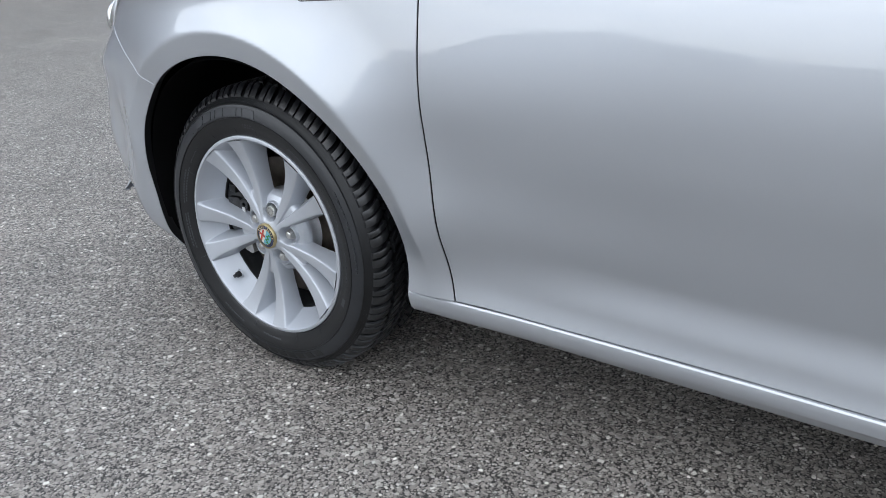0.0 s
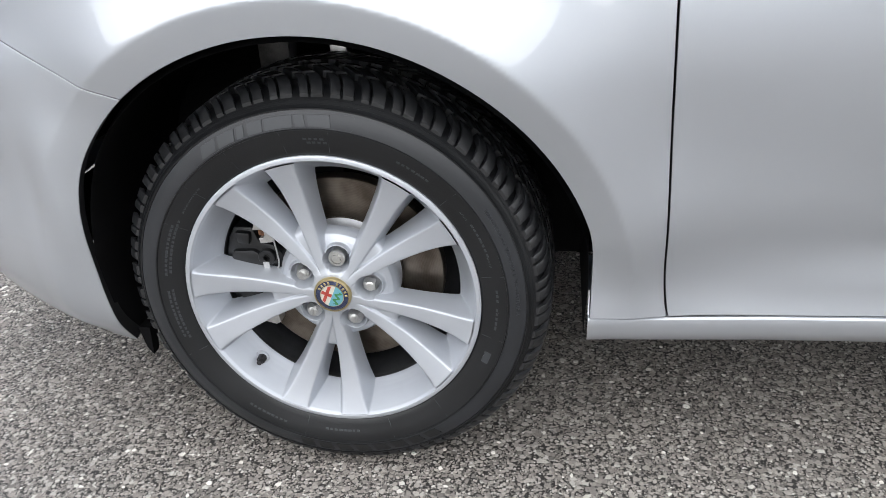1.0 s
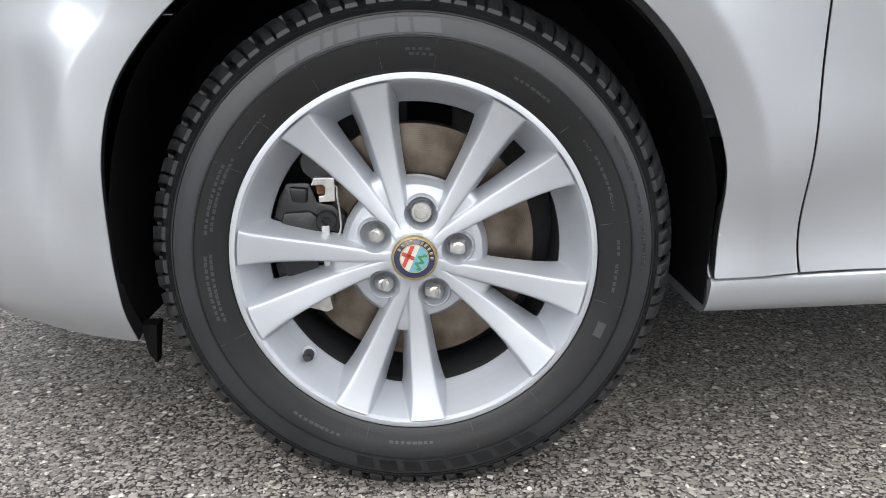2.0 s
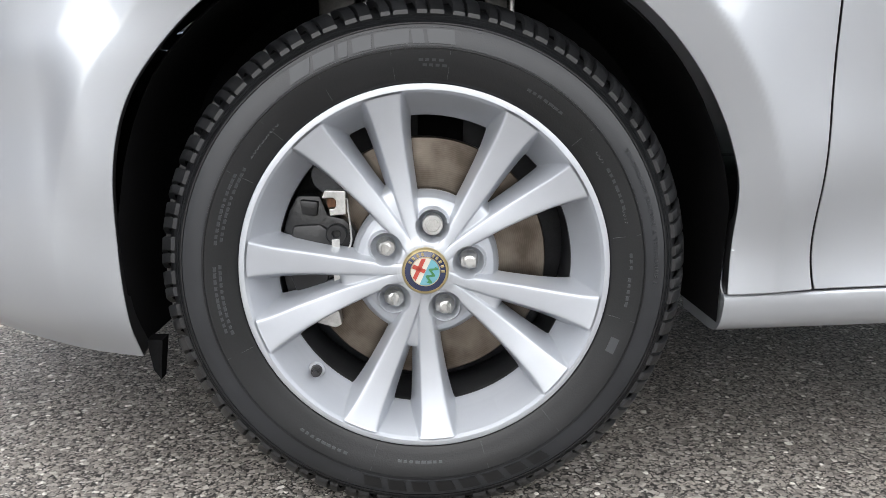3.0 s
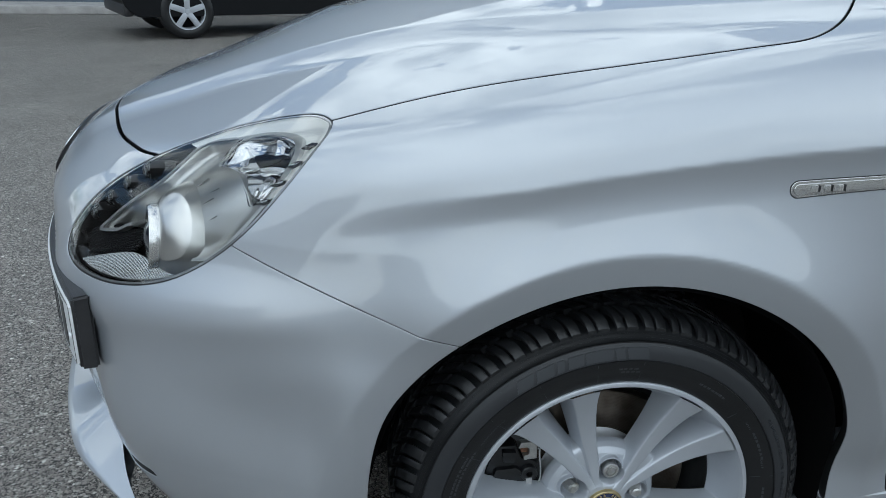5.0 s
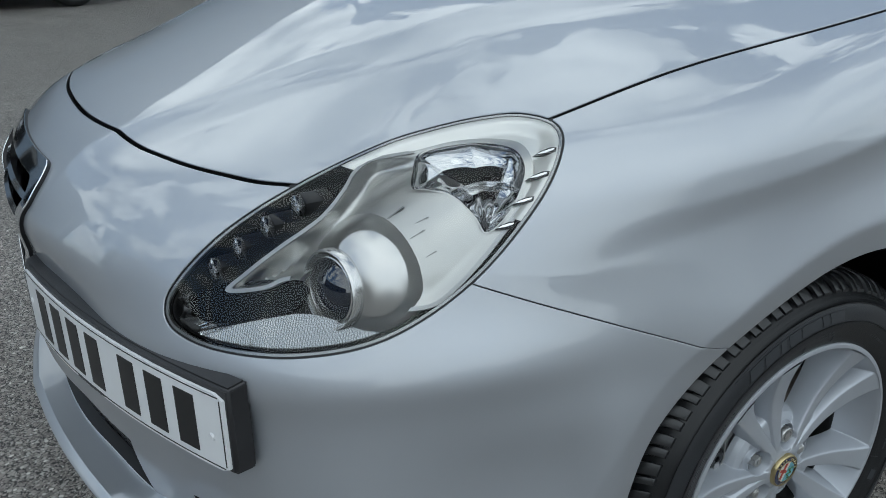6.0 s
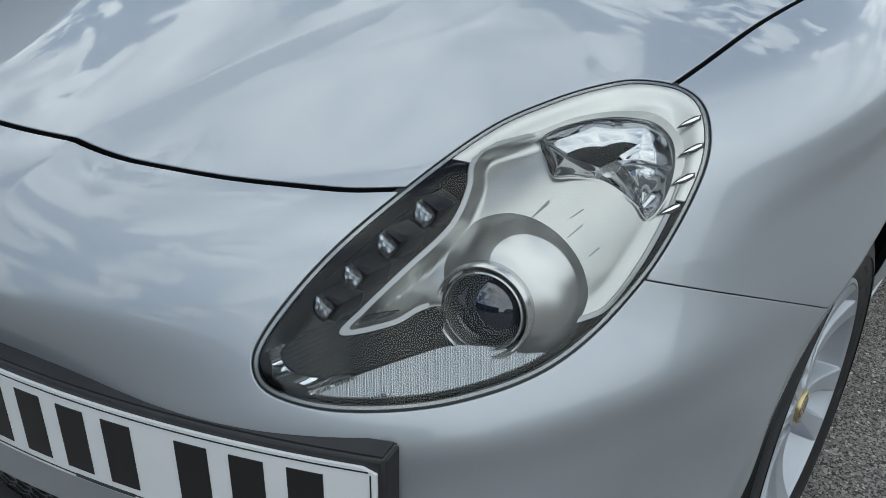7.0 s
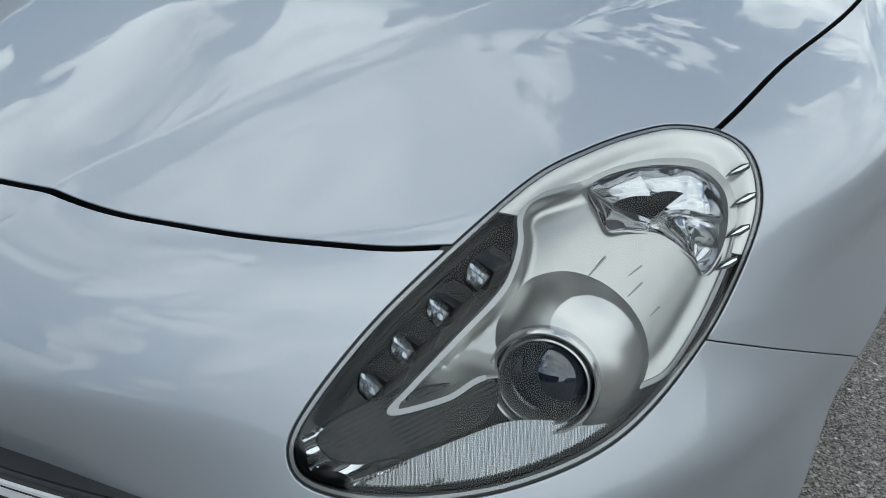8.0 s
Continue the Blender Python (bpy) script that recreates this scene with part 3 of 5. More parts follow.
def panels():
    near = lambda: Skin(FRONT_GRID)
    wing = (near().cut(lambda p: -f_hood(p) - 0.0042).cut(lambda p: -f_lamp(p) - 0.0006)
            .cut(f_arch).cut(lambda p: np.where(p[:, 0] < 0, f_seam(p) - 0.0016, 1.0)).cut(lambda p: DOOR_X(p[:, 2]) - p[:, 0] - GAP)
            .cut(f_sill).cut(lambda p: 0.41 - p[:, 1]).cut(lambda p: p[:, 0] + 0.62))
    wing.build("front_wing", PAINT, car)
    wing.other_side().build("front_wing", PAINT, car)
    bumper = (near().cut(lambda p: -f_hood(p) - 0.0042).cut(lambda p: -f_lamp(p) - 0.0006).cut(f_arch).cut(lambda p: -f_seam(p) - 0.0016 + np.maximum(-0.56 - p[:, 0], 0) * 9 )
              .cut(lambda p: -0.2 - p[:, 0]).cut(f_bottom).cut(lambda p: -f_shield(p)).cut(lambda p: -f_intake(p)).cut(lambda p: -f_side_intake(p)))
    bumper.mirror().build("front_bumper", PAINT, car, hem=0.02)
    door = (Skin(np.concatenate([SIDE_GRID[len(REAR) + len(REAR_FAN):], ], 0)).cut(lambda p: p[:, 0] - DOOR_X(p[:, 2]) - GAP).cut(f_sill)
            .cut(f_belt).cut(lambda p: 1.46 - p[:, 0]))
    door.build("front_door", PAINT, car)
    door.other_side().build("front_door", PAINT, car)
    tail = (Skin(SIDE_GRID).cut(lambda p: p[:, 0] - 1.464).cut(f_belt).cut(f_sill)
            .cut(lambda p: np.hypot(p[:, 0] - 2.58, np.maximum(p[:, 2] - WZ, 0)) - 0.381))
    tail.mirror().build("rear_body", PAINT, car)
    hood = Skin(HOOD_GRID).cut(lambda p: f_hood(p) - 0.0036).cut(lambda p: -f_lamp(p) - 0.0006).cut(lambda p: 0.40 - p[:, 0])
    hood.mirror().build("bonnet", PAINT, car)
    # black sheets paint the shade behind the joints and under the bonnet edge
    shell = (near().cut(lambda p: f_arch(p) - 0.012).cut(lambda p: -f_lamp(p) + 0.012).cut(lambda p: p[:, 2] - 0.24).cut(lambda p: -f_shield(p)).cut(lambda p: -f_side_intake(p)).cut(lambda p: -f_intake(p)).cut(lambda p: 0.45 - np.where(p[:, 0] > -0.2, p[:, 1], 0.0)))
    shell.mirror().build("inner_body", INNER_SHADE, car, "black sheet for the shade behind the panel joints", hem=0.0, sink=0.022)
    under_bonnet = Skin(HOOD_GRID).cut(lambda p: f_hood(p) + 0.02)
    under_bonnet.mirror().build("engine_cover", INNER_SHADE, car, "black sheet for the shade under the bonnet edge", hem=0.0, sink=0.030)


# openings in the nose
def f_bottom(p):
    return p[:, 2] - (0.186 + 0.10 * step(-p[:, 0], 0.34, 0.75) * 0.15)


def f_shield(p):
    """Inside the upright shield opening in the middle of the nose."""
    dy = np.abs(p[:, 1] - YC)
    z = p[:, 2]
    half = 0.200 * np.clip((z - 0.40) / 0.29, 0, 1) ** 0.85
    d = -smax(-(half - dy), -(0.728 - z), 0.03)
    return np.where(p[:, 0] < -0.6, np.minimum(d, z - 0.41), -1.0)


def f_intake(p):
    """Inside the low middle air intake."""
    dy = np.abs(p[:, 1] - YC)
    return np.where(p[:, 0] < -0.6, np.minimum(np.minimum(0.430 - dy, 0.410 - 0.02 * dy - p[:, 2]), p[:, 2] - 0.300), -1.0)


def f_side_intake(p):
    """Inside the slit over the lip, at the corner of the bumper."""
    y, z = p[:, 1], p[:, 2]
    half = 0.008 + 0.016 * step(y, 0.11, 0.22)
    d = np.minimum(half - np.abs(z - 0.334), np.minimum(y - 0.114, 0.330 - y))
    return np.where(p[:, 0] < -0.5, d, -1.0)


panels()


# ---- sill, liners, underside ----
def sill():
    prof = [(0.026, 0.2735), (0.0190, 0.2725), (0.0165, 0.2700), (0.0158, 0.266), (0.0172, 0.258), (0.0200, 0.246), (0.0245, 0.236), (0.031, 0.228), (0.042, 0.2215), (0.062, 0.2185), (0.16, 0.2185), (0.16, 0.30), (0.05, 0.30)]
    xs = [0.366] + list(np.arange(0.40, 2.2, 0.2)) + [2.2]
    verts = [(x, y, z + (float(SILL(x)) - 0.274) * min(1, max(0.0, (z - 0.2) / 0.03)) + 0.008 * min(1, max(0, x - 0.4)) * (z < 0.24)) for x in xs for y, z in prof]
    k = len(prof)
    faces = [(i * k + q, (i + 1) * k + q, (i + 1) * k + (q + 1) % k, i * k + (q + 1) % k) for i in range(len(xs) - 1) for q in range(k)]
    faces += [tuple(range(k)), tuple(range((len(xs) - 1) * k, len(xs) * k))]
    for flip in (0, 1):
        bm = raw([(x, 2 * YC - y if flip else y, z) for x, y, z in verts], faces)
        bmesh.ops.recalc_face_normals(bm, faces=bm.faces)
        ob = part("sill", bm, PAINT, car, sharp=24)


def liner(x, sgn):
    """The black lining of a wheel opening: follows the opening's edge, then runs inwards."""
    pts = [(-0.349, 0.20), (-0.3505, 0.26), (-0.352, 0.32), (-0.352, 0.36)] + [((0.371 - 0.013 * float(step(a, 140, 165))) * math.cos(radians(a)), WZ + (0.371 - 0.013 * float(step(a, 140, 165))) * math.sin(radians(a))) for a in range(160, 9, -4)] + [(0.365, 0.32), (0.362, 0.27), (0.361, 0.236)]
    o = np.array([[px_, PIVY, pz_] for px_, pz_ in pts])
    skin = to_skin(o, np.broadcast_to(np.array((0, -1.0, 0)), o.shape))[:, 1]
    rows = []
    for (px_, pz_), sk in zip(pts, skin):
        g = 0.05 * float(step(pz_, 0.34, 0.50))
        at = lambda f: (px_ * f, WZ + (pz_ - WZ) * f)
        rows.append([(at(q)[0], yy, at(q)[1]) for q, yy in ((1.0, sk + 0.012), (1 + 0.6 * g, sk + 0.045), (1 + g, 0.16), (1 + 0.6 * g, 0.29), (0.7, 0.33))] + [(0, 0.33, WZ + 0.05)])
    k = 6
    verts = [(x + a, b if sgn > 0 else 2 * YC - b, c) for r in rows for a, b, c in r]
    faces = [(i * k + q, (i + 1) * k + q, (i + 1) * k + q + 1, i * k + q + 1) for i in range(len(rows) - 1) for q in range(k - 1)]
    bm = raw(verts, faces)
    bmesh.ops.remove_doubles(bm, verts=bm.verts, dist=1e-5)
    bmesh.ops.recalc_face_normals(bm, faces=bm.faces)
    part("wheel_arch_liner", bm, LINER, car, "black plastic wheel arch liner")


def underside():
    part("underbody", joined(box((2.7, 1.40, 0.05), pose(1.75, YC, 0.235), 0.01), box((0.40, 0.7, 0.22), pose(-0.42, YC, 0.40), 0.05), box((0.62, 0.9, 0.35), pose(0.0, YC, 0.42), 0.05)), LINER, car)
    part("undertray", box((1.20, 1.02, 0.02), pose(-0.20, YC, 0.215), 0.008), LINER, car, "black plastic undertray")


sill()
for wx in (0.0, 2.58):
    liner(wx, 1)
    liner(wx, -1)
underside()


# ---- cabin ----
def cabin():
    rings = []
    for z, x0, x1, hw, in ((0.96, 0.36, 3.12, 0.74), (1.06, 0.56, 3.10, 0.735), (1.20, 0.86, 3.00, 0.68), (1.34, 1.16, 2.86, 0.61), (1.40, 1.32, 2.78, 0.57)):
        ring = []
        for i in range(48):
            a = 2 * math.pi * i / 48
            c, s = math.cos(a), math.sin(a)
            ring.append(((x0 + x1) / 2 + (x1 - x0) / 2 * math.copysign(abs(c) ** 0.5, c), YC + hw * math.copysign(abs(s) ** 0.5, s), z))
        rings.append(ring)
    verts = [v for r in rings for v in r]
    faces = [(i * 48 + q, i * 48 + (q + 1) % 48, (i + 1) * 48 + (q + 1) % 48, (i + 1) * 48 + q) for i in range(len(rings) - 1) for q in range(48)]
    part("cabin_glass", raw(verts, faces), DARKGLASS, car, "dark tinted cabin windows")
    top_ring = rings[-1]
    up = [((x - 2.05) * 1.02 + 2.05, (y - YC) * 1.02 + YC, z) for x, y, z in top_ring]
    mid = [((x - 2.05) * 0.8 + 2.05, (y - YC) * 0.8 + YC, z + 0.028) for x, y, z in top_ring]
    ctr = [(2.05, YC, 1.44)]
    vs = up + mid + ctr
    fs = [(q, (q + 1) % 48, 48 + (q + 1) % 48, 48 + q) for q in range(48)] + [(48 + q, 48 + (q + 1) % 48, 96) for q in range(48)]
    part("roof", raw(vs, fs), PAINT, car)


DARKGLASS = material("tinted_glass", (0.01, 0.012, 0.014), 0.05)
cabin()


# ---- wheels ----
RIM_R, TYRE_R = 0.2165, 0.3165


PAIR0 = radians(117)
LUG_R = 0.0535


def smin(a, b, k):
    return -smax(-a, -b, k)


def cast_depth(r, q):
    """Depth of the wheel's outer face behind the hub's plane; q: angle from the axis of a pair of spokes, 0 to 36 degrees."""
    u, a = r * np.cos(q), r * np.sin(q)
    t = np.clip((r - 0.034) / 0.177, 0, 1.05)
    mid = 0.0052 + 0.0432 * t ** 1.12
    w = 0.0060 + 0.0112 * t + 0.0046 * t ** 9
    face = 0.0042 - 0.006 * t - 0.0125 * t ** 3 + 0.0075 * np.sin(np.pi * np.minimum(t, 1))
    inner, outer = (mid - w) - a, a - (mid + w)
    # the face falls a little towards its twin, then steep flanks with a small round at the edge
    soft = lambda d, e: 0.5 * (d + np.sqrt(d * d + e * e))
    flat = face + 0.10 * np.maximum(mid + w - a, 0) * np.sin(np.pi * np.minimum(t, 1))
    spoke_y = flat + 2.7 * soft(inner, 0.0010) * (1 + 20 * np.maximum(inner, 0)) + (5.5 - 2.6 * t ** 4) * soft(outer, 0.0012) * (1 + 20 * np.maximum(outer, 0))
    hub = np.interp(r, [0, 0.026, 0.030, 0.034, 0.040, 0.048, 0.056, 0.066, 0.076, 0.083, 0.088, 0.094, 0.10, 0.3], [0.003, 0.003, 0.0032, 0.0050, 0.0095, 0.0150, 0.0185, 0.0210, 0.0240, 0.0290, 0.0370, 0.052, 0.07, 0.9])
    web = 0.011 + 0.05 * np.maximum(u - 0.05, 0) + 6.0 * soft(u - 0.103, 0.004) + 5.0 * np.maximum(a - mid - 0.4 * w, 0)
    rim = np.interp(r, [0, 0.170, 0.1745, 0.1785, 0.1815, 0.1850, 0.1890, 0.194, 0.199, 0.2035, 0.2068, 0.2095], [0.8, 0.075, 0.058, 0.048, 0.042, 0.0365, 0.0295, 0.0195, 0.0085, -0.0015, -0.0085, -0.0126])
    y = smin(smin(spoke_y, web, 0.0035), smin(hub, rim, 0.004), 0.0065)
    # the round pocket of each wheel bolt, between the pairs
    d = np.hypot(u - LUG_R * math.cos(radians(36)), a - LUG_R * math.sin(radians(36)))
    pocket = 0.030 - 3.6 * soft(d - 0.0138, 0.0010)
    boss = 0.0128 + 5.0 * soft(d - 0.0190, 0.0016)
    return smax(smin(y, boss, 0.004), pocket, 0.0016)


def spoke(bend):
    """Half of a pair, from its axis to halfway to the next pair; bend: the side (+1 or -1)."""
    rr, qq = np.meshgrid(np.concatenate([np.arange(0.0262, 0.2066, 0.0012), [0.2068]]), np.radians(np.linspace(0, 36, 91)), indexing="ij")
    y = cast_depth(rr, qq)
    e = 2e-4
    gr = (cast_depth(rr + e, qq) - cast_depth(rr - e, qq)) / (2 * e)
    gq = (cast_depth(rr, np.abs(qq + e)) - cast_depth(rr, np.abs(qq - e))) / (2 * e) / rr
    gq[:, 0] = gq[:, -1] = 0
    grid = np.stack([rr, qq, y, gr, gq], -1)
    s = Skin(grid[..., :3])
    s.v = grid.reshape(-1, 5)
    s.cut(lambda p: 0.044 - p[:, 2])
    v = s.v
    ang = bend * v[:, 1]
    ca, sa = np.cos(ang), np.sin(ang)
    pts = np.stack([v[:, 0] * ca, v[:, 2], v[:, 0] * sa], -1)
    er, eq = np.stack([ca, 0 * ca, sa], -1), np.stack([-sa, 0 * sa, ca], -1) * bend
    n = er * v[:, 3:4] + eq * v[:, 4:5] + np.array((0, -1.0, 0))
    n /= np.linalg.norm(n, axis=1, keepdims=True)
    faces = [tuple(int(j) for j in (f if bend > 0 else reversed(f))) for f in s.f]
    me = bpy.data.meshes.new("spoke")
    me.from_pydata(pts.tolist(), [], faces)
    me.materials.append(RIM)
    me.polygons.foreach_set("use_smooth", [True] * len(me.polygons))
    me.normals_split_custom_set_from_vertices(n.tolist())
    me.update()
    return me


def wheel(name, full=True):
    w = new(name)
    # y = 0 is the plane of the spokes' faces at the hub; the outer side looks to -y
    prof = [(0.2135, 0.010), (RIM_R, 0.0035), (RIM_R, -0.0100), (0.2160, -0.0113), (0.2148, -0.0120), (0.2125, -0.0126), (0.2095, -0.0126), (0.2066, -0.0082)]
    part("rim_ring", lathe(prof, 128), RIM, w, "silver alloy wheel ring")
    # the inner barrel is a darker grey than the outer ring
    part("rim_barrel", lathe([(0.1802, 0.0438), (0.1800, 0.050), (0.1840, 0.056), (0.1840, 0.064), (0.184, 0.12), (0.190, 0.16), (0.20, 0.178), (0.2145, 0.182), (0.2145, 0.186), (0.10, 0.186)], 96), BARREL, w, "dark grey inner barrel")
    halves = [spoke(1), spoke(-1)]
    for k in range(5):
        for me in halves:
            ob = new("spoke", me)
            ob.matrix_basis = Matrix.Rotation(-(PAIR0 + k * radians(72)), 4, "Y")
            ob.parent = w
    part("hub", lathe([(0.0, 0.0034), (0.0264, 0.0034), (0.0264, 0.06), (0.0, 0.06)], 64), RIM, w)
    for k in range(5):
        a = PAIR0 - radians(36) + k * radians(72)
        cx, cz = LUG_R * math.cos(a), LUG_R * math.sin(a)
        if k == 0:
            lug = lathe([(0.0118, 0.034), (0.0118, 0.018), (0.0125, 0.0165), (0.0122, 0.0118), (0.0112, 0.0105), (0.0085, 0.0105), (0.0080, 0.0125), (0.0, 0.0125)], 32, center=(cx, 0, cz))
            star = []
            for i in range(14):
                aa = i * math.pi / 7
                rr = 0.0072 if i % 2 else 0.0050
                star.append((cx + rr * math.cos(aa), cz + rr * math.sin(aa)))
            part("locking_bolt", lug, STEEL, w, "steel locking wheel bolt")
            part("key_pattern", prism(star, 0.003, lambda p, q, c: (p, 0.0098 + c, q)), STEEL, w, smooth=False)
        else:
            bm = joined(rod(0.0098, 0.018, pose(cx, 0.021, cz, 90, 0, 20 * k), 6, 0.0098, 0.0012), lathe([(0.0118, 0.034), (0.0118, 0.0275), (0.0095, 0.024)], 24, center=(cx, 0, cz)),
                        lathe([(0.0, 0.0112), (0.005, 0.0113), (0.0075, 0.0128), (0.0078, 0.015)], 20, center=(cx, 0, cz)))
            part("wheel_bolt", bm, STEEL, w, "steel hexagon wheel bolt", smooth=False)
    # valve
    va = math.atan2(0.178 - 0.304, -0.129)
    vm = Matrix.Translation((0.186 * math.cos(va), 0.020, 0.186 * math.sin(va)))
    part("valve_seat", joined(rod(0.0105, 0.004, vm @ pose(0, 0.002, 0, 90), 24, 0.009, 0.001)), RIM, w)
    part("valve", joined(rod(0.0072, 0.014, vm @ pose(0, -0.002, 0, 90), 20, 0.0066, 0.001), rod(0.0040, 0.012, vm @ pose(0, -0.010, 0, 90), 12)), BLACK, w, "black rubber valve")
    return w


def tyre(w):
    side = [(0.2120, 0.004), (0.2165, -0.0085), (0.2205, -0.0115), (0.228, -0.0135), (0.236, -0.0165), (0.246, -0.0195), (0.2535, -0.0205), (0.254, -0.0225), (0.2555, -0.0225), (0.256, -0.0205),
            (0.265, -0.0195), (0.274, -0.0165), (0.2795, -0.0135), (0.2800, -0.0150), (0.2815, -0.0150), (0.2822, -0.0120), (0.286, -0.0085), (0.2885, -0.0052), (0.2920, -0.0015), (0.2955, 0.003)]
    tread = [(0.2975, 0.008), (0.3025, 0.018), (0.305, 0.035), (0.3060, 0.09), (0.305, 0.145), (0.3025, 0.162), (0.2975, 0.176), (0.28, 0.194), (0.25, 0.20), (0.22, 0.19), (0.213, 0.176)]
    part("tyre", lathe(side + tread, 192), RUBBER, w, "black rubber tyre with worn grey sidewall")
    band_prof = [(0.2562, -0.0213), (0.265, -0.0203), (0.274, -0.0173), (0.2793, -0.0144)]
    part("sidewall_band", lathe(band_prof, 160), SIDEWALL, w, "grey scuffed outer sidewall band")
    # tread: swept blocks in pairs, a wide groove and a narrow slit between them
    verts, faces = [], []
    pitches = 46
    turn = 2 * math.pi / pitches
    for i in range(pitches):
        k = 1 + 0.10 * math.sin(i * 2.3)
        for start, wide, half in ((0.0, 0.40 * k, 0), (0.40 * k + 0.07, 0.70 - 0.40 * k, 0), (0.3, 0.40 * k, 1), (0.37 + 0.40 * k, 0.70 - 0.40 * k, 1)):
            y0, y1 = ((-0.0015, 0.083), (0.098, 0.182))[half]
            a0, wide = turn * (i + start), turn * wide
            base = len(verts)
            n = 11
            for j in range(n):
                t = j / (n - 1)
                y = y0 + (y1 - y0) * t
                s = t if half == 0 else 1 - t
                sweep = 0.19 * s ** 1.5
                edge = min(y + 0.0015, 0.182 - y)
                top_r = TYRE_R - 0.0025 * abs((y - 0.09) / 0.07) ** 2
                if edge < 0.0235:
                    top_r = 0.2965 + (TYRE_R - 0.0032 - 0.2965) * math.sin(min(1, edge / 0.0235) * math.pi / 2) ** 0.9
                low = min(top_r - 0.0065, 0.3055)
                for aa, rr in ((0, low), (0.04 * wide, top_r - 0.0007), (0.14 * wide, top_r), (0.86 * wide, top_r), (0.96 * wide, top_r - 0.0007), (wide, low)):
                    a = a0 + sweep + aa
                    verts.append((rr * math.cos(a), y, rr * math.sin(a)))
            for j in range(n - 1):
                if j in (4, 8):
                    continue
                for q in range(5):
                    faces.append((base + j * 6 + q, base + (j + 1) * 6 + q, base + (j + 1) * 6 + q + 1, base + j * 6 + q + 1))
            for j in (0, 4, 5, 8, 9, 10):
                faces.append(tuple(base + j * 6 + q for q in range(6)))
    bm = raw(verts, faces)
    bmesh.ops.recalc_face_normals(bm, faces=bm.faces)
    part("tread", bm, TREAD, w, "black tread blocks with curved grooves", sharp=30)


def brake(w):
    part("brake_disc", lathe([(0.0, 0.052), (0.070, 0.052), (0.076, 0.056), (0.080, 0.070), (0.083, 0.0745), (0.090, 0.0745), (0.091, 0.0730), (0.1515, 0.0730), (0.1530, 0.0745), (0.1530, 0.095), (0.0, 0.095)], 128), DISC, w, "worn brake disc with brown streaks")
    part("disc_hat", lathe([(0.0, 0.0505), (0.069, 0.0505), (0.0765, 0.055), (0.0815, 0.069), (0.087, 0.0725), (0.0885, 0.0738)], 96), HAT, w)
    put = lambda y: (lambda a, b, c: (a, y + c, b))

    def plate(outline, y, depth, bevel=0.0):
        bm = prism(outline, depth, put(y))
        if bevel:
            bmesh.ops.bevel(bm, geom=bm.edges[:], offset=bevel, segments=2, affect="EDGES", profile=0.6)
        return bm
    # caliper: cast body, raised bridge, pin boss
    body = plate([(-0.166, 0.064), (-0.156, 0.082), (-0.128, 0.082), (-0.119, 0.058), (-0.100, 0.054), (-0.086, 0.040), (-0.086, 0.024), (-0.091, 0.008), (-0.094, -0.024), (-0.100, -0.058), (-0.126, -0.072), (-0.166, -0.060), (-0.174, -0.024), (-0.177, 0.018), (-0.172, 0.044)], 0.048, 0.045, 0.004)
    raised = plate([(-0.160, 0.046), (-0.128, 0.048), (-0.116, 0.040), (-0.112, 0.018), (-0.118, -0.014), (-0.124, -0.050), (-0.154, -0.048), (-0.166, -0.016), (-0.168, 0.016)], 0.040, 0.02, 0.005)
    lug_top = plate([(-0.151, 0.078), (-0.149, 0.060), (-0.131, 0.058), (-0.129, 0.076)], 0.038, 0.03, 0.003)
    boss = lathe([(0.005, 0.052), (0.005, 0.0385), (0.0062, 0.0375), (0.0115, 0.0375), (0.0128, 0.039), (0.0132, 0.06)], 32, center=(-0.108, 0, 0.036))
    cal = part("caliper", joined(body, raised, lug_top, boss), CALIPER, w, "black cast brake caliper")
    part("pad_plate", plate([(-0.140, 0.108), (-0.134, 0.122), (-0.112, 0.126), (-0.096, 0.104), (-0.096, 0.084), (-0.124, 0.084), (-0.136, 0.094)], 0.054, 0.022, 0.002), BARREL, cal, "dull grey pad backing")
    # bare steel carrier ends
    part("carrier_top", plate([(-0.122, 0.089), (-0.0965, 0.089), (-0.0965, 0.060), (-0.116, 0.058), (-0.117, 0.066), (-0.110, 0.067), (-0.1085, 0.071), (-0.1085, 0.077), (-0.112, 0.080), (-0.126, 0.079)], 0.044, 0.022, 0.0012), STEEL, cal, "bare steel pad carrier", smooth=False)
    part("carrier_foot", plate([(-0.134, -0.064), (-0.108, -0.058), (-0.104, -0.080), (-0.112, -0.084), (-0.134, -0.078)], 0.046, 0.022, 0.0012), STEEL, cal, "bare steel pad carrier", smooth=False)
    part("rust_patch", box((0.011, 0.012, 0.013), pose(-0.1145, 0.056, 0.0735), 0.003), RUST, cal, "rusty bolt end")
    # wire spring and its flat clip
    way = [(-0.097, 0.080), (-0.094, 0.079), (-0.0935, 0.066), (-0.0915, 0.050), (-0.0900, 0.030), (-0.0915, 0.022), (-0.0965, 0.014), (-0.099, 0.012)]
    verts, k = [], 8
    for i, (x, z) in enumerate(way):
        p, q = way[max(i - 1, 0)], way[min(i + 1, len(way) - 1)]
        dx, dz = q[0] - p[0], q[1] - p[1]
        ll = math.hypot(dx, dz)
        for n in range(k):
            an = 2 * math.pi * n / k
            verts.append((x + 0.0013 * math.cos(an) * dz / ll, 0.041 + 0.0013 * math.sin(an), z - 0.0013 * math.cos(an) * dx / ll))
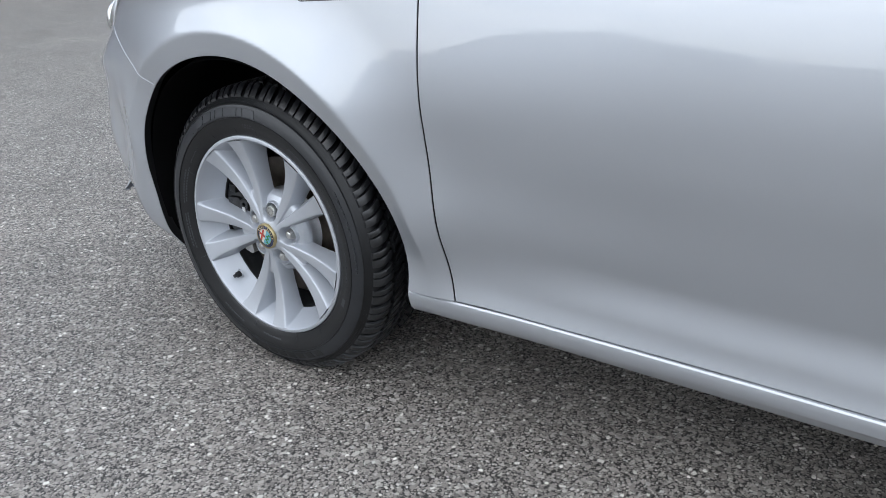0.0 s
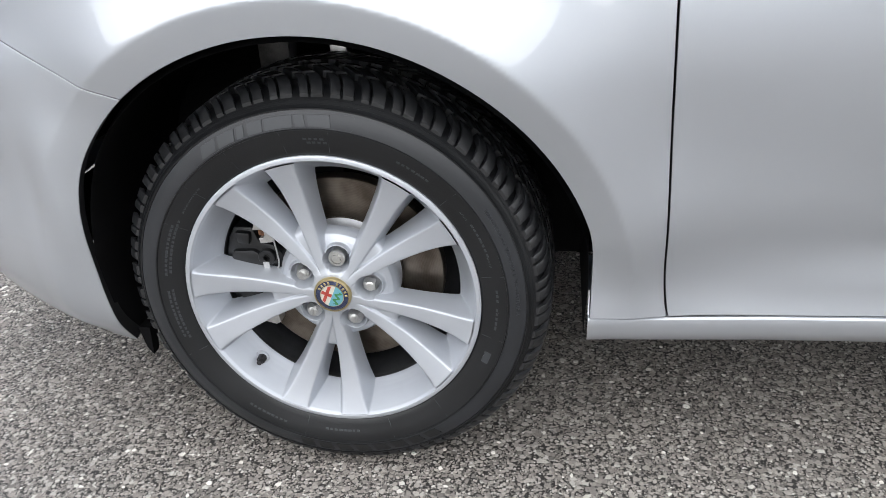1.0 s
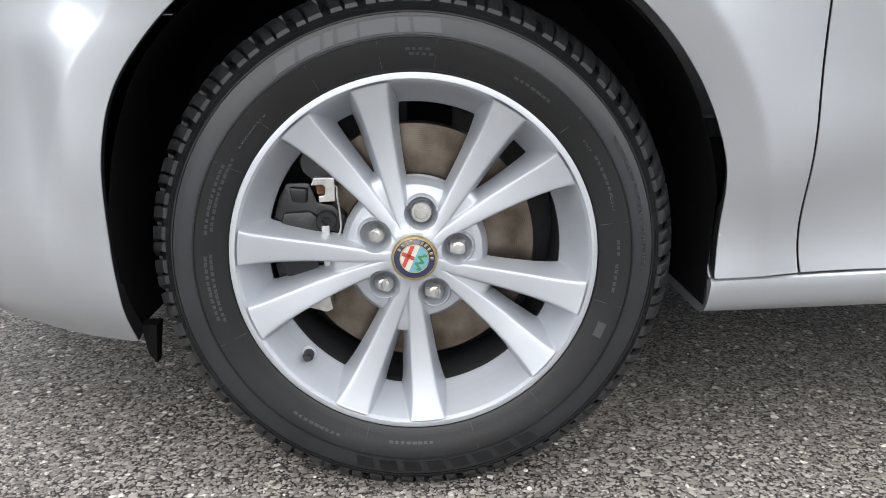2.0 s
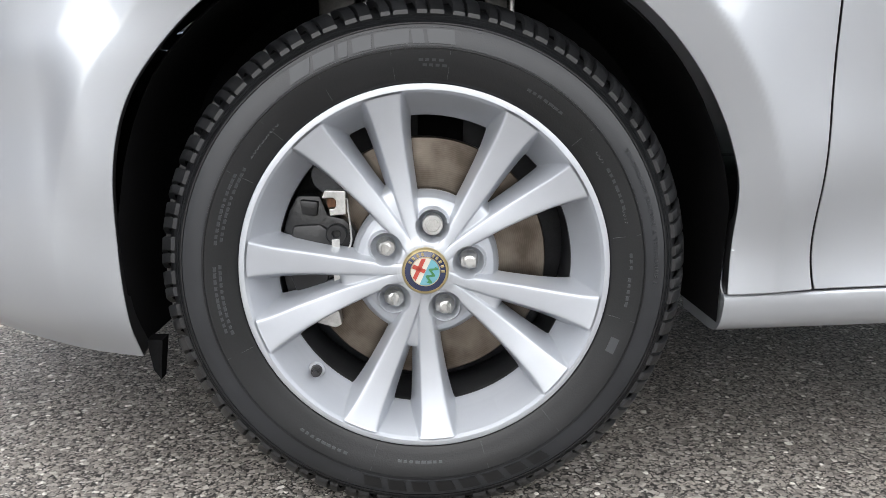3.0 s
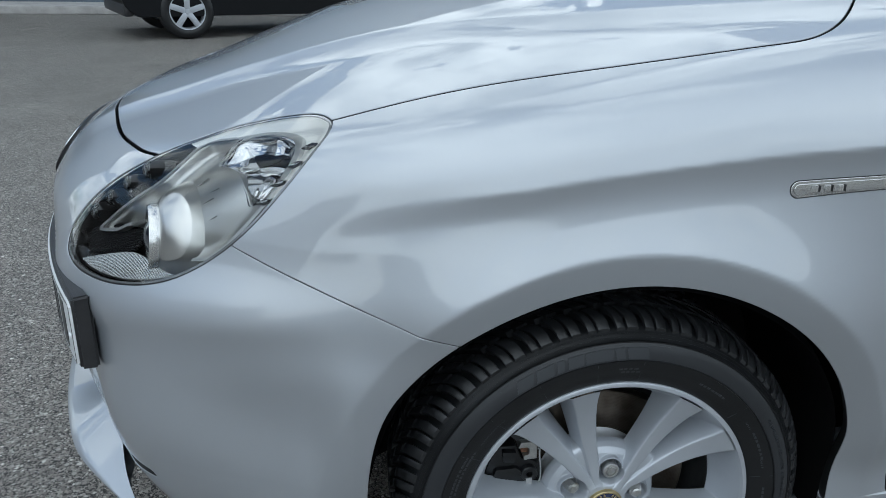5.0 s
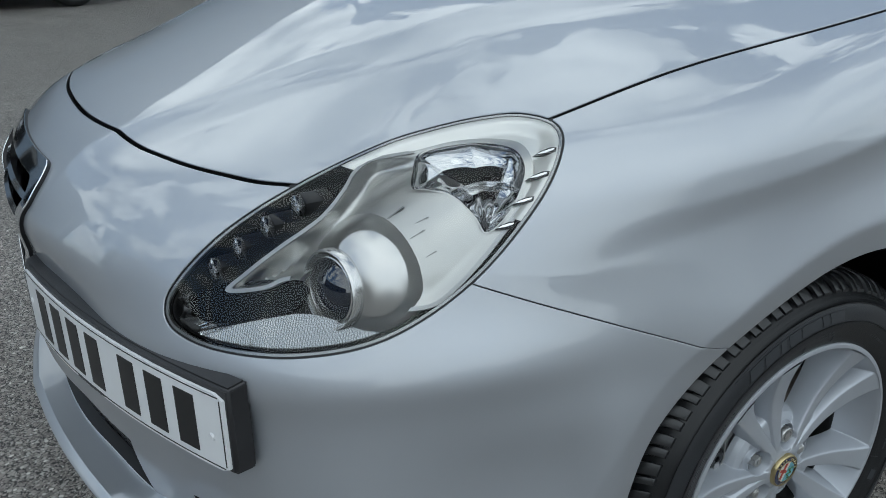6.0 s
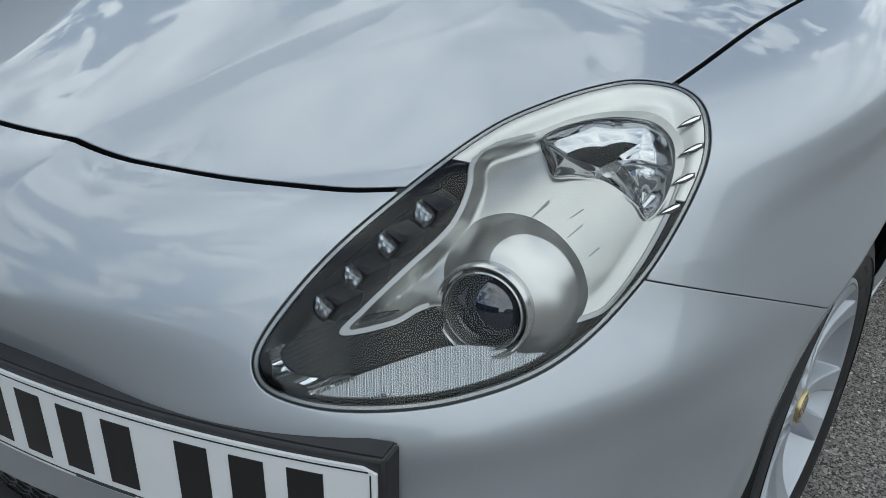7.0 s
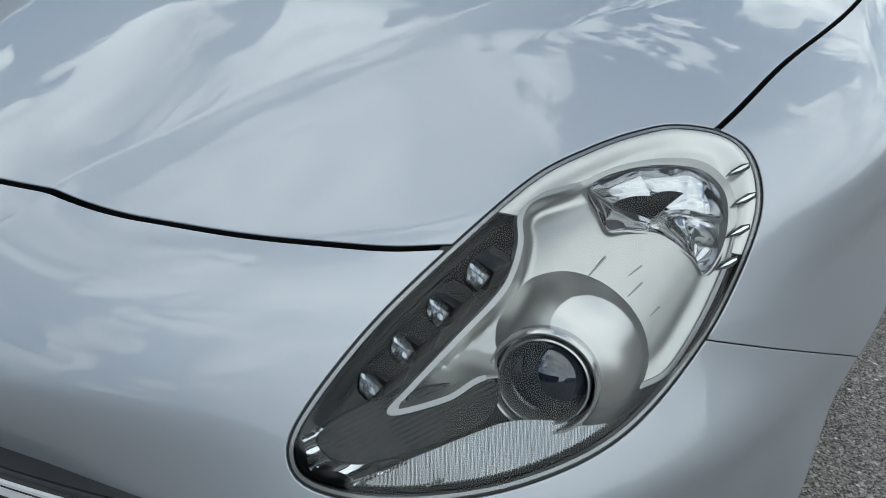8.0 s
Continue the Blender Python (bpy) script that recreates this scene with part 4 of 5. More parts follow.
    part("pad_spring", raw(verts, [(i * k + n, i * k + (n + 1) % k, (i + 1) * k + (n + 1) % k, (i + 1) * k + n) for i in range(len(way) - 1) for n in range(k)]), STEEL, cal, "bent steel spring wire")
    part("spring_clip", plate([(-0.1135, 0.030), (-0.104, 0.031), (-0.1035, 0.018), (-0.1005, 0.012), (-0.0985, 0.014), (-0.0975, 0.004), (-0.100, -0.040), (-0.111, -0.040), (-0.1125, 0.004)], 0.0365, 0.002, 0.0005), STEEL, cal, "flat steel spring clip", smooth=False)
    part("hub_carrier", joined(rod(0.04, 0.12, pose(0, 0.15, 0, 90), 24), box((0.06, 0.05, 0.3), pose(0.02, 0.17, 0.12), 0.01)), LINER, w)


def cap(w):
    blue = material("enamel_blue", (0.012, 0.02, 0.06), 0.2, coat=1.0)
    gold = material("gilt_metal", (0.50, 0.41, 0.22), 0.3, 1.0)
    cream = material("enamel_white", (0.52, 0.49, 0.42), 0.25, coat=1.0)
    red = material("enamel_red", (0.36, 0.045, 0.03), 0.25, coat=1.0)
    pale = material("enamel_pale_blue", (0.11, 0.30, 0.36), 0.25, coat=1.0)
    green = material("enamel_green", (0.03, 0.16, 0.05), 0.25, coat=1.0)
    c = part("centre_cap", lathe([(0.0, -0.0032), (0.0235, -0.0032), (0.0262, -0.0015), (0.0262, 0.006)], 64), blue, w, "round enamel centre cap, dark blue ring")
    part("cap_edge", lathe([(0.0243, -0.0026), (0.0243, -0.0038), (0.0262, -0.0036), (0.0274, -0.0022), (0.0278, 0.003)], 64), gold, c)
    part("inner_ring", lathe([(0.0168, -0.0032), (0.0168, -0.0041), (0.0176, -0.0041), (0.0176, -0.0032)], 48), gold, c)
    tilt = radians(-24)
    put = lambda p, q, d: ((p * math.cos(tilt) - q * math.sin(tilt)), -0.0046 + d, (p * math.sin(tilt) + q * math.cos(tilt)))
    arc = lambda a0, a1, r, n=20: [(r * math.cos(radians(a0 + (a1 - a0) * i / n)), r * math.sin(radians(a0 + (a1 - a0) * i / n))) for i in range(n + 1)]
    part("white_half", prism(arc(90, 270, 0.0167), 0.0014, put), cream, c, smooth=False)
    part("blue_half", prism(arc(-90, 90, 0.0167), 0.0014, put), pale, c, smooth=False)
    lift = lambda p, q, d: put(p, q, d - 0.0006)
    part("red_bar", prism([(-0.0105, -0.0125), (-0.0058, -0.0148), (-0.0058, 0.0148), (-0.0105, 0.0125)], 0.0012, lift), red, c, smooth=False)
    part("red_bar", prism([(-0.0161, -0.0024), (-0.0004, -0.0024), (-0.0004, 0.0024), (-0.0161, 0.0024)], 0.0012, lift), red, c, smooth=False)
    wave = []
    for s in (1, -1):
        rng = range(25) if s == 1 else range(24, -1, -1)
        for i in rng:
            t = i / 24
            wave.append((0.0075 + 0.0030 * math.sin(t * 15) + s * 0.0024, -0.011 + 0.021 * t))
    part("green_wave", prism(wave, 0.0012, lift), green, c, smooth=False)
    for i, a in enumerate((158, 141, 124, 108, 72, 58, 42, 26, 9)):
        aa = radians(a) + tilt * 0.35
        part("gilt_mark", box((0.0028, 0.0012, 0.0042), Matrix.Rotation(-(aa - math.pi / 2), 4, "Y") @ Matrix.Translation((0, -0.0036, 0.0208)), 0.0004, 1), gold, c, smooth=False)


def place_wheel(w, x, y, flip=False):
    w.matrix_basis = pose(x, y, WZ + 0.002, 0, 0, 180 if flip else 0)
    w.parent = car


front = wheel("wheel")
tyre(front)
brake(front)
cap(front)
place_wheel(front, 0.002, 0.004)
for wx, wy, fl in ((0.0, 2 * YC - 0.004, True), (2.58, 0.004, False), (2.58, 2 * YC - 0.004, True)):
    c = copy_thing(front, pose(wx, wy, WZ + 0.002, 0, 0, 180 if fl else 0))
    c.parent = car


# ---- ground ----
def ground():
    bm = bmesh.new()
    bmesh.ops.create_grid(bm, x_segments=8, y_segments=8, size=150)
    g = part("ground", bm, ASPHALT, None, smooth=False)
    tagged(g, "grey asphalt car park with pale stone chips", "ground", kind="structure")


ground()


# ---- tyre lettering ----
def bent_text(text, size, angle, radius, y, w, depth=0.0006):
    """Raised letters round the tyre, read clockwise, starting at angle (degrees)."""
    cu = bpy.data.curves.new("letters", "FONT")
    cu.body, cu.size, cu.extrude = text, size, depth
    tmp = new("letters_tmp", cu)
    me = bpy.data.meshes.new_from_object(tmp.evaluated_get(bpy.context.evaluated_depsgraph_get()))
    bpy.data.objects.remove(tmp)
    for v in me.vertices:
        a = radians(angle) - v.co.x / radius
        r = radius + v.co.y
        v.co = (r * math.cos(a), y - v.co.z, r * math.sin(a))
    bm = bmesh.new()
    bm.from_mesh(me)
    bpy.data.meshes.remove(me)
    return part("raised_text", bm, EMBOSS, w, "raised black lettering on the tyre", smooth=False)


def arc_bar(w, a0, a1, r0, r1, y0, y1, name="raised_bar", lean=0.0, mat=None, lift=0.0007):
    """A raised bar on the sidewall between two angles and radii; the sidewall is at y0 for r0 and y1 for r1."""
    n = max(2, int(abs(a1 - a0) / 1.5))
    verts = []
    for i in range(n + 1):
        t = i / n
        for r, y, le in ((r0, y0, -lean), (r1, y1, lean)):
            a = radians(a0 + (a1 - a0) * t + le)
            verts += [(r * math.cos(a), y - lift, r * math.sin(a)), (r * math.cos(a), y + 0.001, r * math.sin(a))]
    faces = []
    for i in range(n):
        b = i * 4
        faces += [(b, b + 2, b + 6, b + 4), (b, b + 4, b + 5, b + 1), (b + 2, b + 3, b + 7, b + 6)]
    faces += [(0, 1, 3, 2), (n * 4, n * 4 + 2, n * 4 + 3, n * 4 + 1)]
    bm = raw(verts, faces)
    bmesh.ops.recalc_face_normals(bm, faces=bm.faces)
    return part(name, bm, mat or EMBOSS, w, smooth=False)


def side_y(r):
    """The sidewall's y at a radius."""
    return float(np.interp(r, [0.2165, 0.2205, 0.228, 0.236, 0.246, 0.2535, 0.2562, 0.265, 0.274, 0.2793], [-0.0085, -0.0115, -0.0135, -0.0165, -0.0195, -0.0205, -0.0213, -0.0203, -0.0173, -0.0144]))


def lettering(w):
    def bar(a0, a1, r0, r1, **k):
        return arc_bar(w, a0, a1, r0, r1, side_y(r0), side_y(r1), **k)
    # maker's name at the top and the pattern's name below, as plain slanted bars
    for i, (wide, lean) in enumerate(((5.4, -0.9), (5.6, -0.6), (2.3, -0.5), (4.6, -0.3), (8.2, -0.2), (2.8, 0.2), (6.4, 0.3))):
        a = 124.0 - (0, 6.4, 12.9, 16.4, 21.7, 30.6, 34.3)[i]
        bar(a, a - wide, 0.2590, 0.2742, lean=lean, name="name_bar", lift=0.0011)
    for i in range(8):
        a = -106 + i * 6.4
        bar(a, a + 4.6, 0.2590, 0.2735, lean=0.5, name="name_bar", lift=0.0010, mat=RUBBER)
    for a0, a1 in ((128.5, 77.0), (-110, -52)):
        bar(a0, a1, 0.2572, 0.2576, name="frame_line", lift=0.0005)
        bar(a0, a1, 0.2764, 0.2768, name="frame_line", lift=0.0005)
        s = -1 if a0 > 0 else 1
        for e, d in ((a0, -s), (a1, s)):
            bar(e, e + 0.09 * d, 0.2585, 0.2755, name="frame_line", lift=0.0005)
    # fine ridges where the sidewall meets the tread
    for r in (0.2856, 0.2893):
        y = float(np.interp(r, [0.2822, 0.286, 0.2885, 0.2920], [-0.0120, -0.0085, -0.0052, -0.0015]))
        part("shoulder_ridge", lathe([(r - 0.0005, y), (r, y - 0.0007), (r + 0.0005, y)], 160), RUBBER, w)
    for a in (152, 136.5, 118, 99, 84, 42, 11, -13, -50, -72, -105, -156):
        bar(a, a - 0.14, 0.2215, 0.2525, name="joint_line")
    bent_text("TREADWEAR 380  TRACTION  A  TEMPERATURE  A", 0.0072, 33, 0.2655, -0.0202, w)
    bent_text("DOT", 0.0075, 36.5, 0.2375, -0.0172, w)
    bent_text("3319", 0.0085, 18.5, 0.2375, -0.0172, w)
    bent_text("205/55R16", 0.0115, 146, 0.2350, -0.0163, w)
    # rows of small print, too fine to read
    for a, n, r, s in ((172, 12, 0.2405, -1), (171, 13, 0.2345, -1), (197, 11, 0.2405, -1), (198, 12, 0.2345, -1), (-128, 9, 0.2400, 1), (-98, 8, 0.2340, 1), (31, 4, 0.2385, -1), (25, 4, 0.2385, -1), (6, 3, 0.2380, -1), (-1, 5, 0.2370, -1), (92, 4, 0.2400, -1), (91, 4, 0.2345, -1), (62, 7, 0.2370, -1)):
        for i in range(n):
            a0 = a + s * i * 1.75
            bar(a0, a0 + s * (1.2 + 0.25 * math.sin(i * 5.1)), r, r + 0.0030, name="print_bar", lift=0.0004)
    arc_bar(w, -19, -23.5, 0.2335, 0.2430, side_y(0.2335), side_y(0.243), name="ring_mark", lift=0.0004)


lettering(front)


# ---- headlamp ----
def lamp_at(u, v, w):
    return tuple(LO + LU * u + LV * v + LN * w)


def lamp_sheet(step_size=0.003, u0=-0.285, u1=0.2351, v0=-0.112, v1=0.1601):
    us, vs = np.arange(u0, u1, step_size), np.arange(v0, v1, step_size)
    uu, vv = np.meshgrid(us, vs, indexing="ij")
    base = np.array(LO) + uu[..., None] * np.array(LU) + vv[..., None] * np.array(LV)
    lo, hi = np.full(uu.shape, -0.16), np.full(uu.shape, 0.16)
    for _ in range(30):
        m = (lo + hi) / 2
        out = G(base + m[..., None] * np.array(LN)) > 0
        hi, lo = np.where(out, m, hi), np.where(out, lo, m)
    return np.stack([uu, vv, (lo + hi) / 2], -1)


SHEET = lamp_sheet()


def layer(name, mat, parent, depth, *fields, label="", thick=0.0, sheet=None, sharp=40):
    """Part of the lamp's inside: the cover's shape lowered by depth(u, v), cut where the fields are above 0."""
    s = Skin(SHEET if sheet is None else sheet)
    for f in fields:
        s.cut(lambda p: f(p[:, :2]))
    w = s.v[:, 2] - depth(s.v[:, 0], s.v[:, 1], s.v[:, 2])
    pts = np.array(LO) + s.v[:, :1] * np.array(LU) + s.v[:, 1:2] * np.array(LV) + w[:, None] * np.array(LN)
    faces = [tuple(int(j) for j in f) for f in s.f]
    bm = raw([tuple(p) for p in pts], faces)
    bmesh.ops.recalc_face_normals(bm, faces=bm.faces)
    if thick:
        rim = [e for e in bm.edges if e.is_boundary]
        ext = bmesh.ops.extrude_edge_only(bm, edges=rim)
        bmesh.ops.translate(bm, verts=[g for g in ext["geom"] if isinstance(g, bmesh.types.BMVert)], vec=-LN * thick)
    return part(name, bm, mat, parent, label, sharp=sharp)


def area(points, grow=0.0, steps=8):
    line = loop(points, steps)
    return lambda uv: inside_of(uv, line) + grow


in_lamp = lambda inset: (lambda uv: inside_of(uv, LAMP_LINE) - inset)
POD = [(-0.186, 0.0905), (-0.155, 0.0895), (-0.106, 0.0835), (-0.058, 0.0765), (-0.032, 0.0780), (-0.006, 0.0860), (0.013, 0.0960), (0.038, 0.0945), (0.078, 0.0680), (0.120, 0.0440), (0.155, 0.012), (0.172, -0.018),
       (0.160, -0.050), (0.122, -0.072), (0.060, -0.0855), (0.000, -0.0890), (-0.030, -0.0800), (-0.068, -0.045), (-0.095, 0.010), (-0.118, 0.045), (-0.150, 0.0600)]
BOWL = [(0.082, 0.060), (0.120, 0.040), (0.150, 0.010), (0.164, -0.020), (0.152, -0.048), (0.112, -0.068), (0.076, -0.068), (0.078, -0.045), (0.076, -0.012), (0.062, 0.012), (0.050, 0.028), (0.062, 0.044)]
BLINK = [(-0.240, 0.110), (-0.228, 0.122), (-0.190, 0.106), (-0.150, 0.075), (-0.120, 0.044), (-0.116, 0.026), (-0.147, 0.022), (-0.200, 0.056), (-0.232, 0.084)]
FLUTE = [(-0.258, 0.088), (-0.216, 0.062), (-0.165, 0.030), (-0.130, 0.004), (-0.100, -0.040), (-0.082, -0.074), (-0.125, -0.058), (-0.180, -0.014), (-0.240, 0.050), (-0.262, 0.080)]


FLUTED = material("fluted_reflector", (0.50, 0.51, 0.52), 0.06, 1.0)
RIBBED = material("ribbed_dark", (0.022, 0.023, 0.026), 0.10, 0.4, coat=0.4)


def ridges(u, v, du, dv, pitch, high):
    """Round ridges across the direction (du, dv)."""
    return high * np.sin(np.pi * (u * du + v * dv) / pitch) ** 2


PC = Vector((-0.640, 0.172, 0.692))


DASHES = [((-0.0093, 0.0229), (0.0291, 0.0185)), ((0.0217, -0.0046), (0.0427, -0.0111)), ((0.0036, -0.0137), (0.0302, -0.0192)), ((0.0092, -0.0418), (0.0243, -0.0451))]
CORE = material("led_core", (0.72, 0.73, 0.74), 0.14, 0.75)


def gem(parent, m):
    """A daytime light: a bulged clear lens, wider at its top, over a faceted bright core."""
    n = 6
    rng = random.Random(3)

    def at(a, b, d):
        wide = 0.0118 - 0.0022 * (1 - b) / 2 * 1.6
        return m @ Vector((-d, 0.88 * a * wide * (1 - 0.12 * b * b), 0.0088 * b * (1 - 0.10 * a * a) + 0.0012 * a))
    core = [at(-1 + 2 * i / n, -1 + 2 * j / n, 0.0005 + rng.uniform(0, 0.0045)) * 1.0 for i in range(n + 1) for j in range(n + 1)]
    faces = []
    for i in range(n):
        for j in range(n):
            a = i * (n + 1) + j
            faces += [(a, a + n + 1, a + n + 2), (a, a + n + 2, a + 1)]
    part("led_core", raw(core, faces), CORE, parent, "faceted bright core", smooth=False)
    k = 12
    dome = [at(-1.06 + 2.12 * i / k, -1.06 + 2.12 * j / k, 0.0042 + 0.0045 * (1 - (2 * i / k - 1) ** 4) * (1 - (2 * j / k - 1) ** 4)) for i in range(k + 1) for j in range(k + 1)]
    bm = raw(dome, [(i * (k + 1) + j, (i + 1) * (k + 1) + j, (i + 1) * (k + 1) + j + 1, i * (k + 1) + j + 1) for i in range(k) for j in range(k)])
    ext = bmesh.ops.extrude_edge_only(bm, edges=[e for e in bm.edges if e.is_boundary])
    bmesh.ops.translate(bm, verts=[g for g in ext["geom"] if isinstance(g, bmesh.types.BMVert)], vec=m.to_3x3() @ Vector((0.008, 0, 0)))
    bmesh.ops.recalc_face_normals(bm, faces=bm.faces)
    part("led_lens", bm, BULB, parent, "clear bulged lens")


def headlamp():
    h = new("headlamp")
    h.parent = car
    tagged(h, "clear teardrop headlamp with chrome projector and dark bezel")
    flat = lambda d: (lambda u, v, w: np.full_like(u, d))
    # seal and cover
    s = Skin(FRONT_GRID).cut(lambda p: f_lamp(p) + 0.004).cut(lambda p: 0.0034 - f_lamp(p))
    s.build("seal", GASKET_AND_SHADE, h, "black rubber seal", hem=0.006, sink=0.0025)
    layer("cover_edge", EDGE, h, flat(0.0025), in_lamp(0.0030), lambda uv: 0.0060 - inside_of(uv, LAMP_LINE), label="pale frosted cover edge", thick=0.008)
    c = layer("cover", COVER, h, flat(0.0006), in_lamp(0.0030), label="clear plastic cover")
    # back of the housing
    pod_line = loop(POD, 8)
    bowl_line = loop(BOWL, 8)
    layer("bezel", BEZEL, h, lambda u, v, w: 0.010 + 0.030 * step(inside_of(np.stack([u, v], -1), LAMP_LINE), 0.006, 0.030), in_lamp(0.008), lambda uv: 0.004 - inside_of(uv, pod_line), label="glossy black bezel")

    def pod_depth(u, v, w):
        d = inside_of(np.stack([u, v], -1), pod_line)
        # a long rounded body, deepest towards its front tip
        return 0.010 + 0.026 * np.clip(np.abs(v + 0.028) / 0.115, 0, 1.1) ** 2 * step(d, 0.0, 0.02) + 0.016 * step(-u, 0.02, 0.14) * step(d, 0.0, 0.018)

    layer("pod", POD_GREY, h, pod_depth, lambda uv: inside_of(uv, pod_line), lambda uv: 0.002 - inside_of(uv, bowl_line), lambda uv: np.hypot(uv[:, 0] + 0.092, (uv[:, 1] - 0.006)) - 0.036, label="satin silver lamp pod", thick=0.012)
    # pale edge that follows the pod's outline
    layer("pod_edge", POD_RIM, h, flat(0.0085), lambda uv: inside_of(uv, pod_line) + 0.0010, lambda uv: 0.0036 - inside_of(uv, pod_line), lambda uv: 0.075 - uv[:, 0] - 0.4 * (uv[:, 1] - 0.07), lambda uv: np.hypot(uv[:, 0] + 0.092, (uv[:, 1] - 0.006)) - 0.047, label="pale raised edge of the pod", thick=0.004)
    # short dark dashes along the pod
    for (u0, v0), (u1, v1) in DASHES:
        mid_u, mid_v = (u0 + u1) / 2, (v0 + v1) / 2
        wz = float(SHEET[np.argmin(np.abs(SHEET[:, 0, 0] - mid_u)), np.argmin(np.abs(SHEET[0, :, 1] - mid_v)), 2]) - float(pod_depth(np.array([mid_u]), np.array([mid_v]), 0)[0])
        ln = math.hypot(u1 - u0, v1 - v0)
        ca, sa = (u1 - u0) / ln, (v1 - v0) / ln
        slit = [(-ln / 2, 0), (-ln / 4, 0.0007), (ln / 2, 0.0009), (ln / 2, -0.0006), (-ln / 4, -0.0004)]
        part("pod_slit", prism(slit, 0.004, lambda a, b, c: lamp_at(mid_u + a * ca - b * sa, mid_v + a * sa + b * ca, wz - 0.0035 + c)), DASH, h, "fine dark dash", smooth=False)
    # border round the back end
    layer("border", FROST, h, lambda u, v, w: 0.004 + 0.013 * step(inside_of(np.stack([u, v], -1), LAMP_LINE), 0.008, 0.032), in_lamp(0.0066), lambda uv: 0.001 - inside_of(uv, pod_line), lambda uv: uv[:, 0] - 0.012 + 0.55 * (uv[:, 1] - 0.10), label="pale frosted border", thick=0.006)
    # reflector bowl
    def bowl_depth(u, v, w):
        d = inside_of(np.stack([u, v], -1), bowl_line)
        k = 0.011 + 0.029 * np.sqrt(np.clip(d / 0.045, 0, 1))
        r = np.hypot(u - 0.080, v + 0.058)
        k = k + 0.010 * step(0.054 - r, 0, 0.004) - 0.012 * step(0.050 - r, 0, 0.03)
        sweep = np.arctan2(v + 0.058, u - 0.080)
        return k + (0.0022 * np.abs(np.sin(sweep * 6.0)) + 0.0016 * np.abs(np.sin((u + v) * 75))) * np.clip(d / 0.014, 0, 1)
    layer("reflector", BOWL_CHROME, h, bowl_depth, lambda uv: inside_of(uv, bowl_line), sheet=lamp_sheet(0.0012, 0.04, 0.172, -0.078, 0.068), label="faceted chrome reflector bowl")
    cap_ = bmesh.new()
    bmesh.ops.create_uvsphere(cap_, u_segments=32, v_segments=20, radius=0.022, matrix=Matrix.Translation(Vector(lamp_at(0.094, -0.022, -0.040))) @ Matrix.Diagonal((1.1, 0.8, 0.8, 1)))
    part("bulb_shade", cap_, SATIN, h, "satin bulb shade")
    # turn lamp with its ribs, fluted plate and chrome corner
    layer("turn_lamp", RIBBED, h, lambda u, v, w: 0.020 + ridges(u, v, 0.45, 0.89, 0.0042, 0.0016), area(BLINK), label="dark ribbed turn lamp", thick=0.01, sheet=lamp_sheet(0.0006, -0.250, -0.108, 0.016, 0.130), sharp=170)
    layer("fluted_plate", FLUTED, h, lambda u, v, w: 0.013 + 0.02 * np.clip(-0.02 - v, 0, 1) + ridges(u, v, 0.62, -0.78, 0.0030, 0.0019), area(FLUTE), in_lamp(0.010), label="fluted chrome plate", sheet=lamp_sheet(0.0005, -0.266, -0.076, -0.080, 0.094), sharp=170)
    layer("corner_reflector", CHROME, h, lambda u, v, w: 0.012 + 0.010 * np.abs(np.sin(v * 110 + u * 60)), in_lamp(0.010), lambda uv: -0.222 - uv[:, 0] - 0.25 * (uv[:, 1] - 0.11), lambda uv: -area(BLINK)(uv) - 0.001, label="chrome corner reflector")
    layer("under_tray", FLUTED, h, lambda u, v, w: 0.016 + ridges(u, v, 0.5, 0.87, 0.009, 0.004), in_lamp(0.010), lambda uv: -0.062 - uv[:, 1] + 0.3 * (uv[:, 0] + 0.06), lambda uv: -0.006 - uv[:, 0], lambda uv: uv[:, 0] + 0.112, lambda uv: -0.001 - inside_of(uv, pod_line), label="dark chrome tray under the projector")
    # projector

    def turned(prof, mat, name, label=""):
        bm = lathe(prof, 72)
        bm.transform(Matrix.Translation(PC) @ Matrix.Rotation(radians(7), 4, "Y") @ Matrix.Rotation(radians(-90 + 15), 4, "Z"))
        return part(name, bm, mat, h, label)
    turned([(0.0418, 0.020), (0.0418, -0.002), (0.0424, -0.0046), (0.0442, -0.0055), (0.0462, -0.002), (0.0466, 0.006), (0.0455, 0.016)], SATIN, "projector_ring", "satin silver projector ring")
    turned([(0.0450, 0.008), (0.0500, 0.0105), (0.0560, 0.0150), (0.0620, 0.0208), (0.0675, 0.0275), (0.0725, 0.0355), (0.0765, 0.0445), (0.0795, 0.055), (0.0815, 0.068), (0.0825, 0.085)], POD_GREY, "projector_barrel", "satin grey projector barrel")
    turned([(0.0412, 0.016), (0.0360, 0.013), (0.0360, 0.020)], BEZEL, "projector_gap", "black groove round the lens")
    turned([(0.0388, 0.014), (0.0388, 0.002), (0.0380, -0.0015), (0.0366, -0.0022), (0.0354, 0.000), (0.0350, 0.010)], SATIN, "lens_ring", "chrome lens ring")
    turned([(0.0, -0.0110), (0.006, -0.0106), (0.012, -0.0092), (0.018, -0.0068), (0.024, -0.0032), (0.029, 0.0012), (0.033, 0.0060), (0.0352, 0.0100)], LENS, "projector_lens", "dark glass projector lens")
    # daytime lights
    for u, v in ((-0.0565, 0.1005), (-0.0995, 0.1085), (-0.1405, 0.1135), (-0.1775, 0.1165)):
        p = Vector(lamp_at(u, v, 0.022))
        m = Matrix.Translation(p) @ Matrix.Rotation(radians(18), 4, "X")
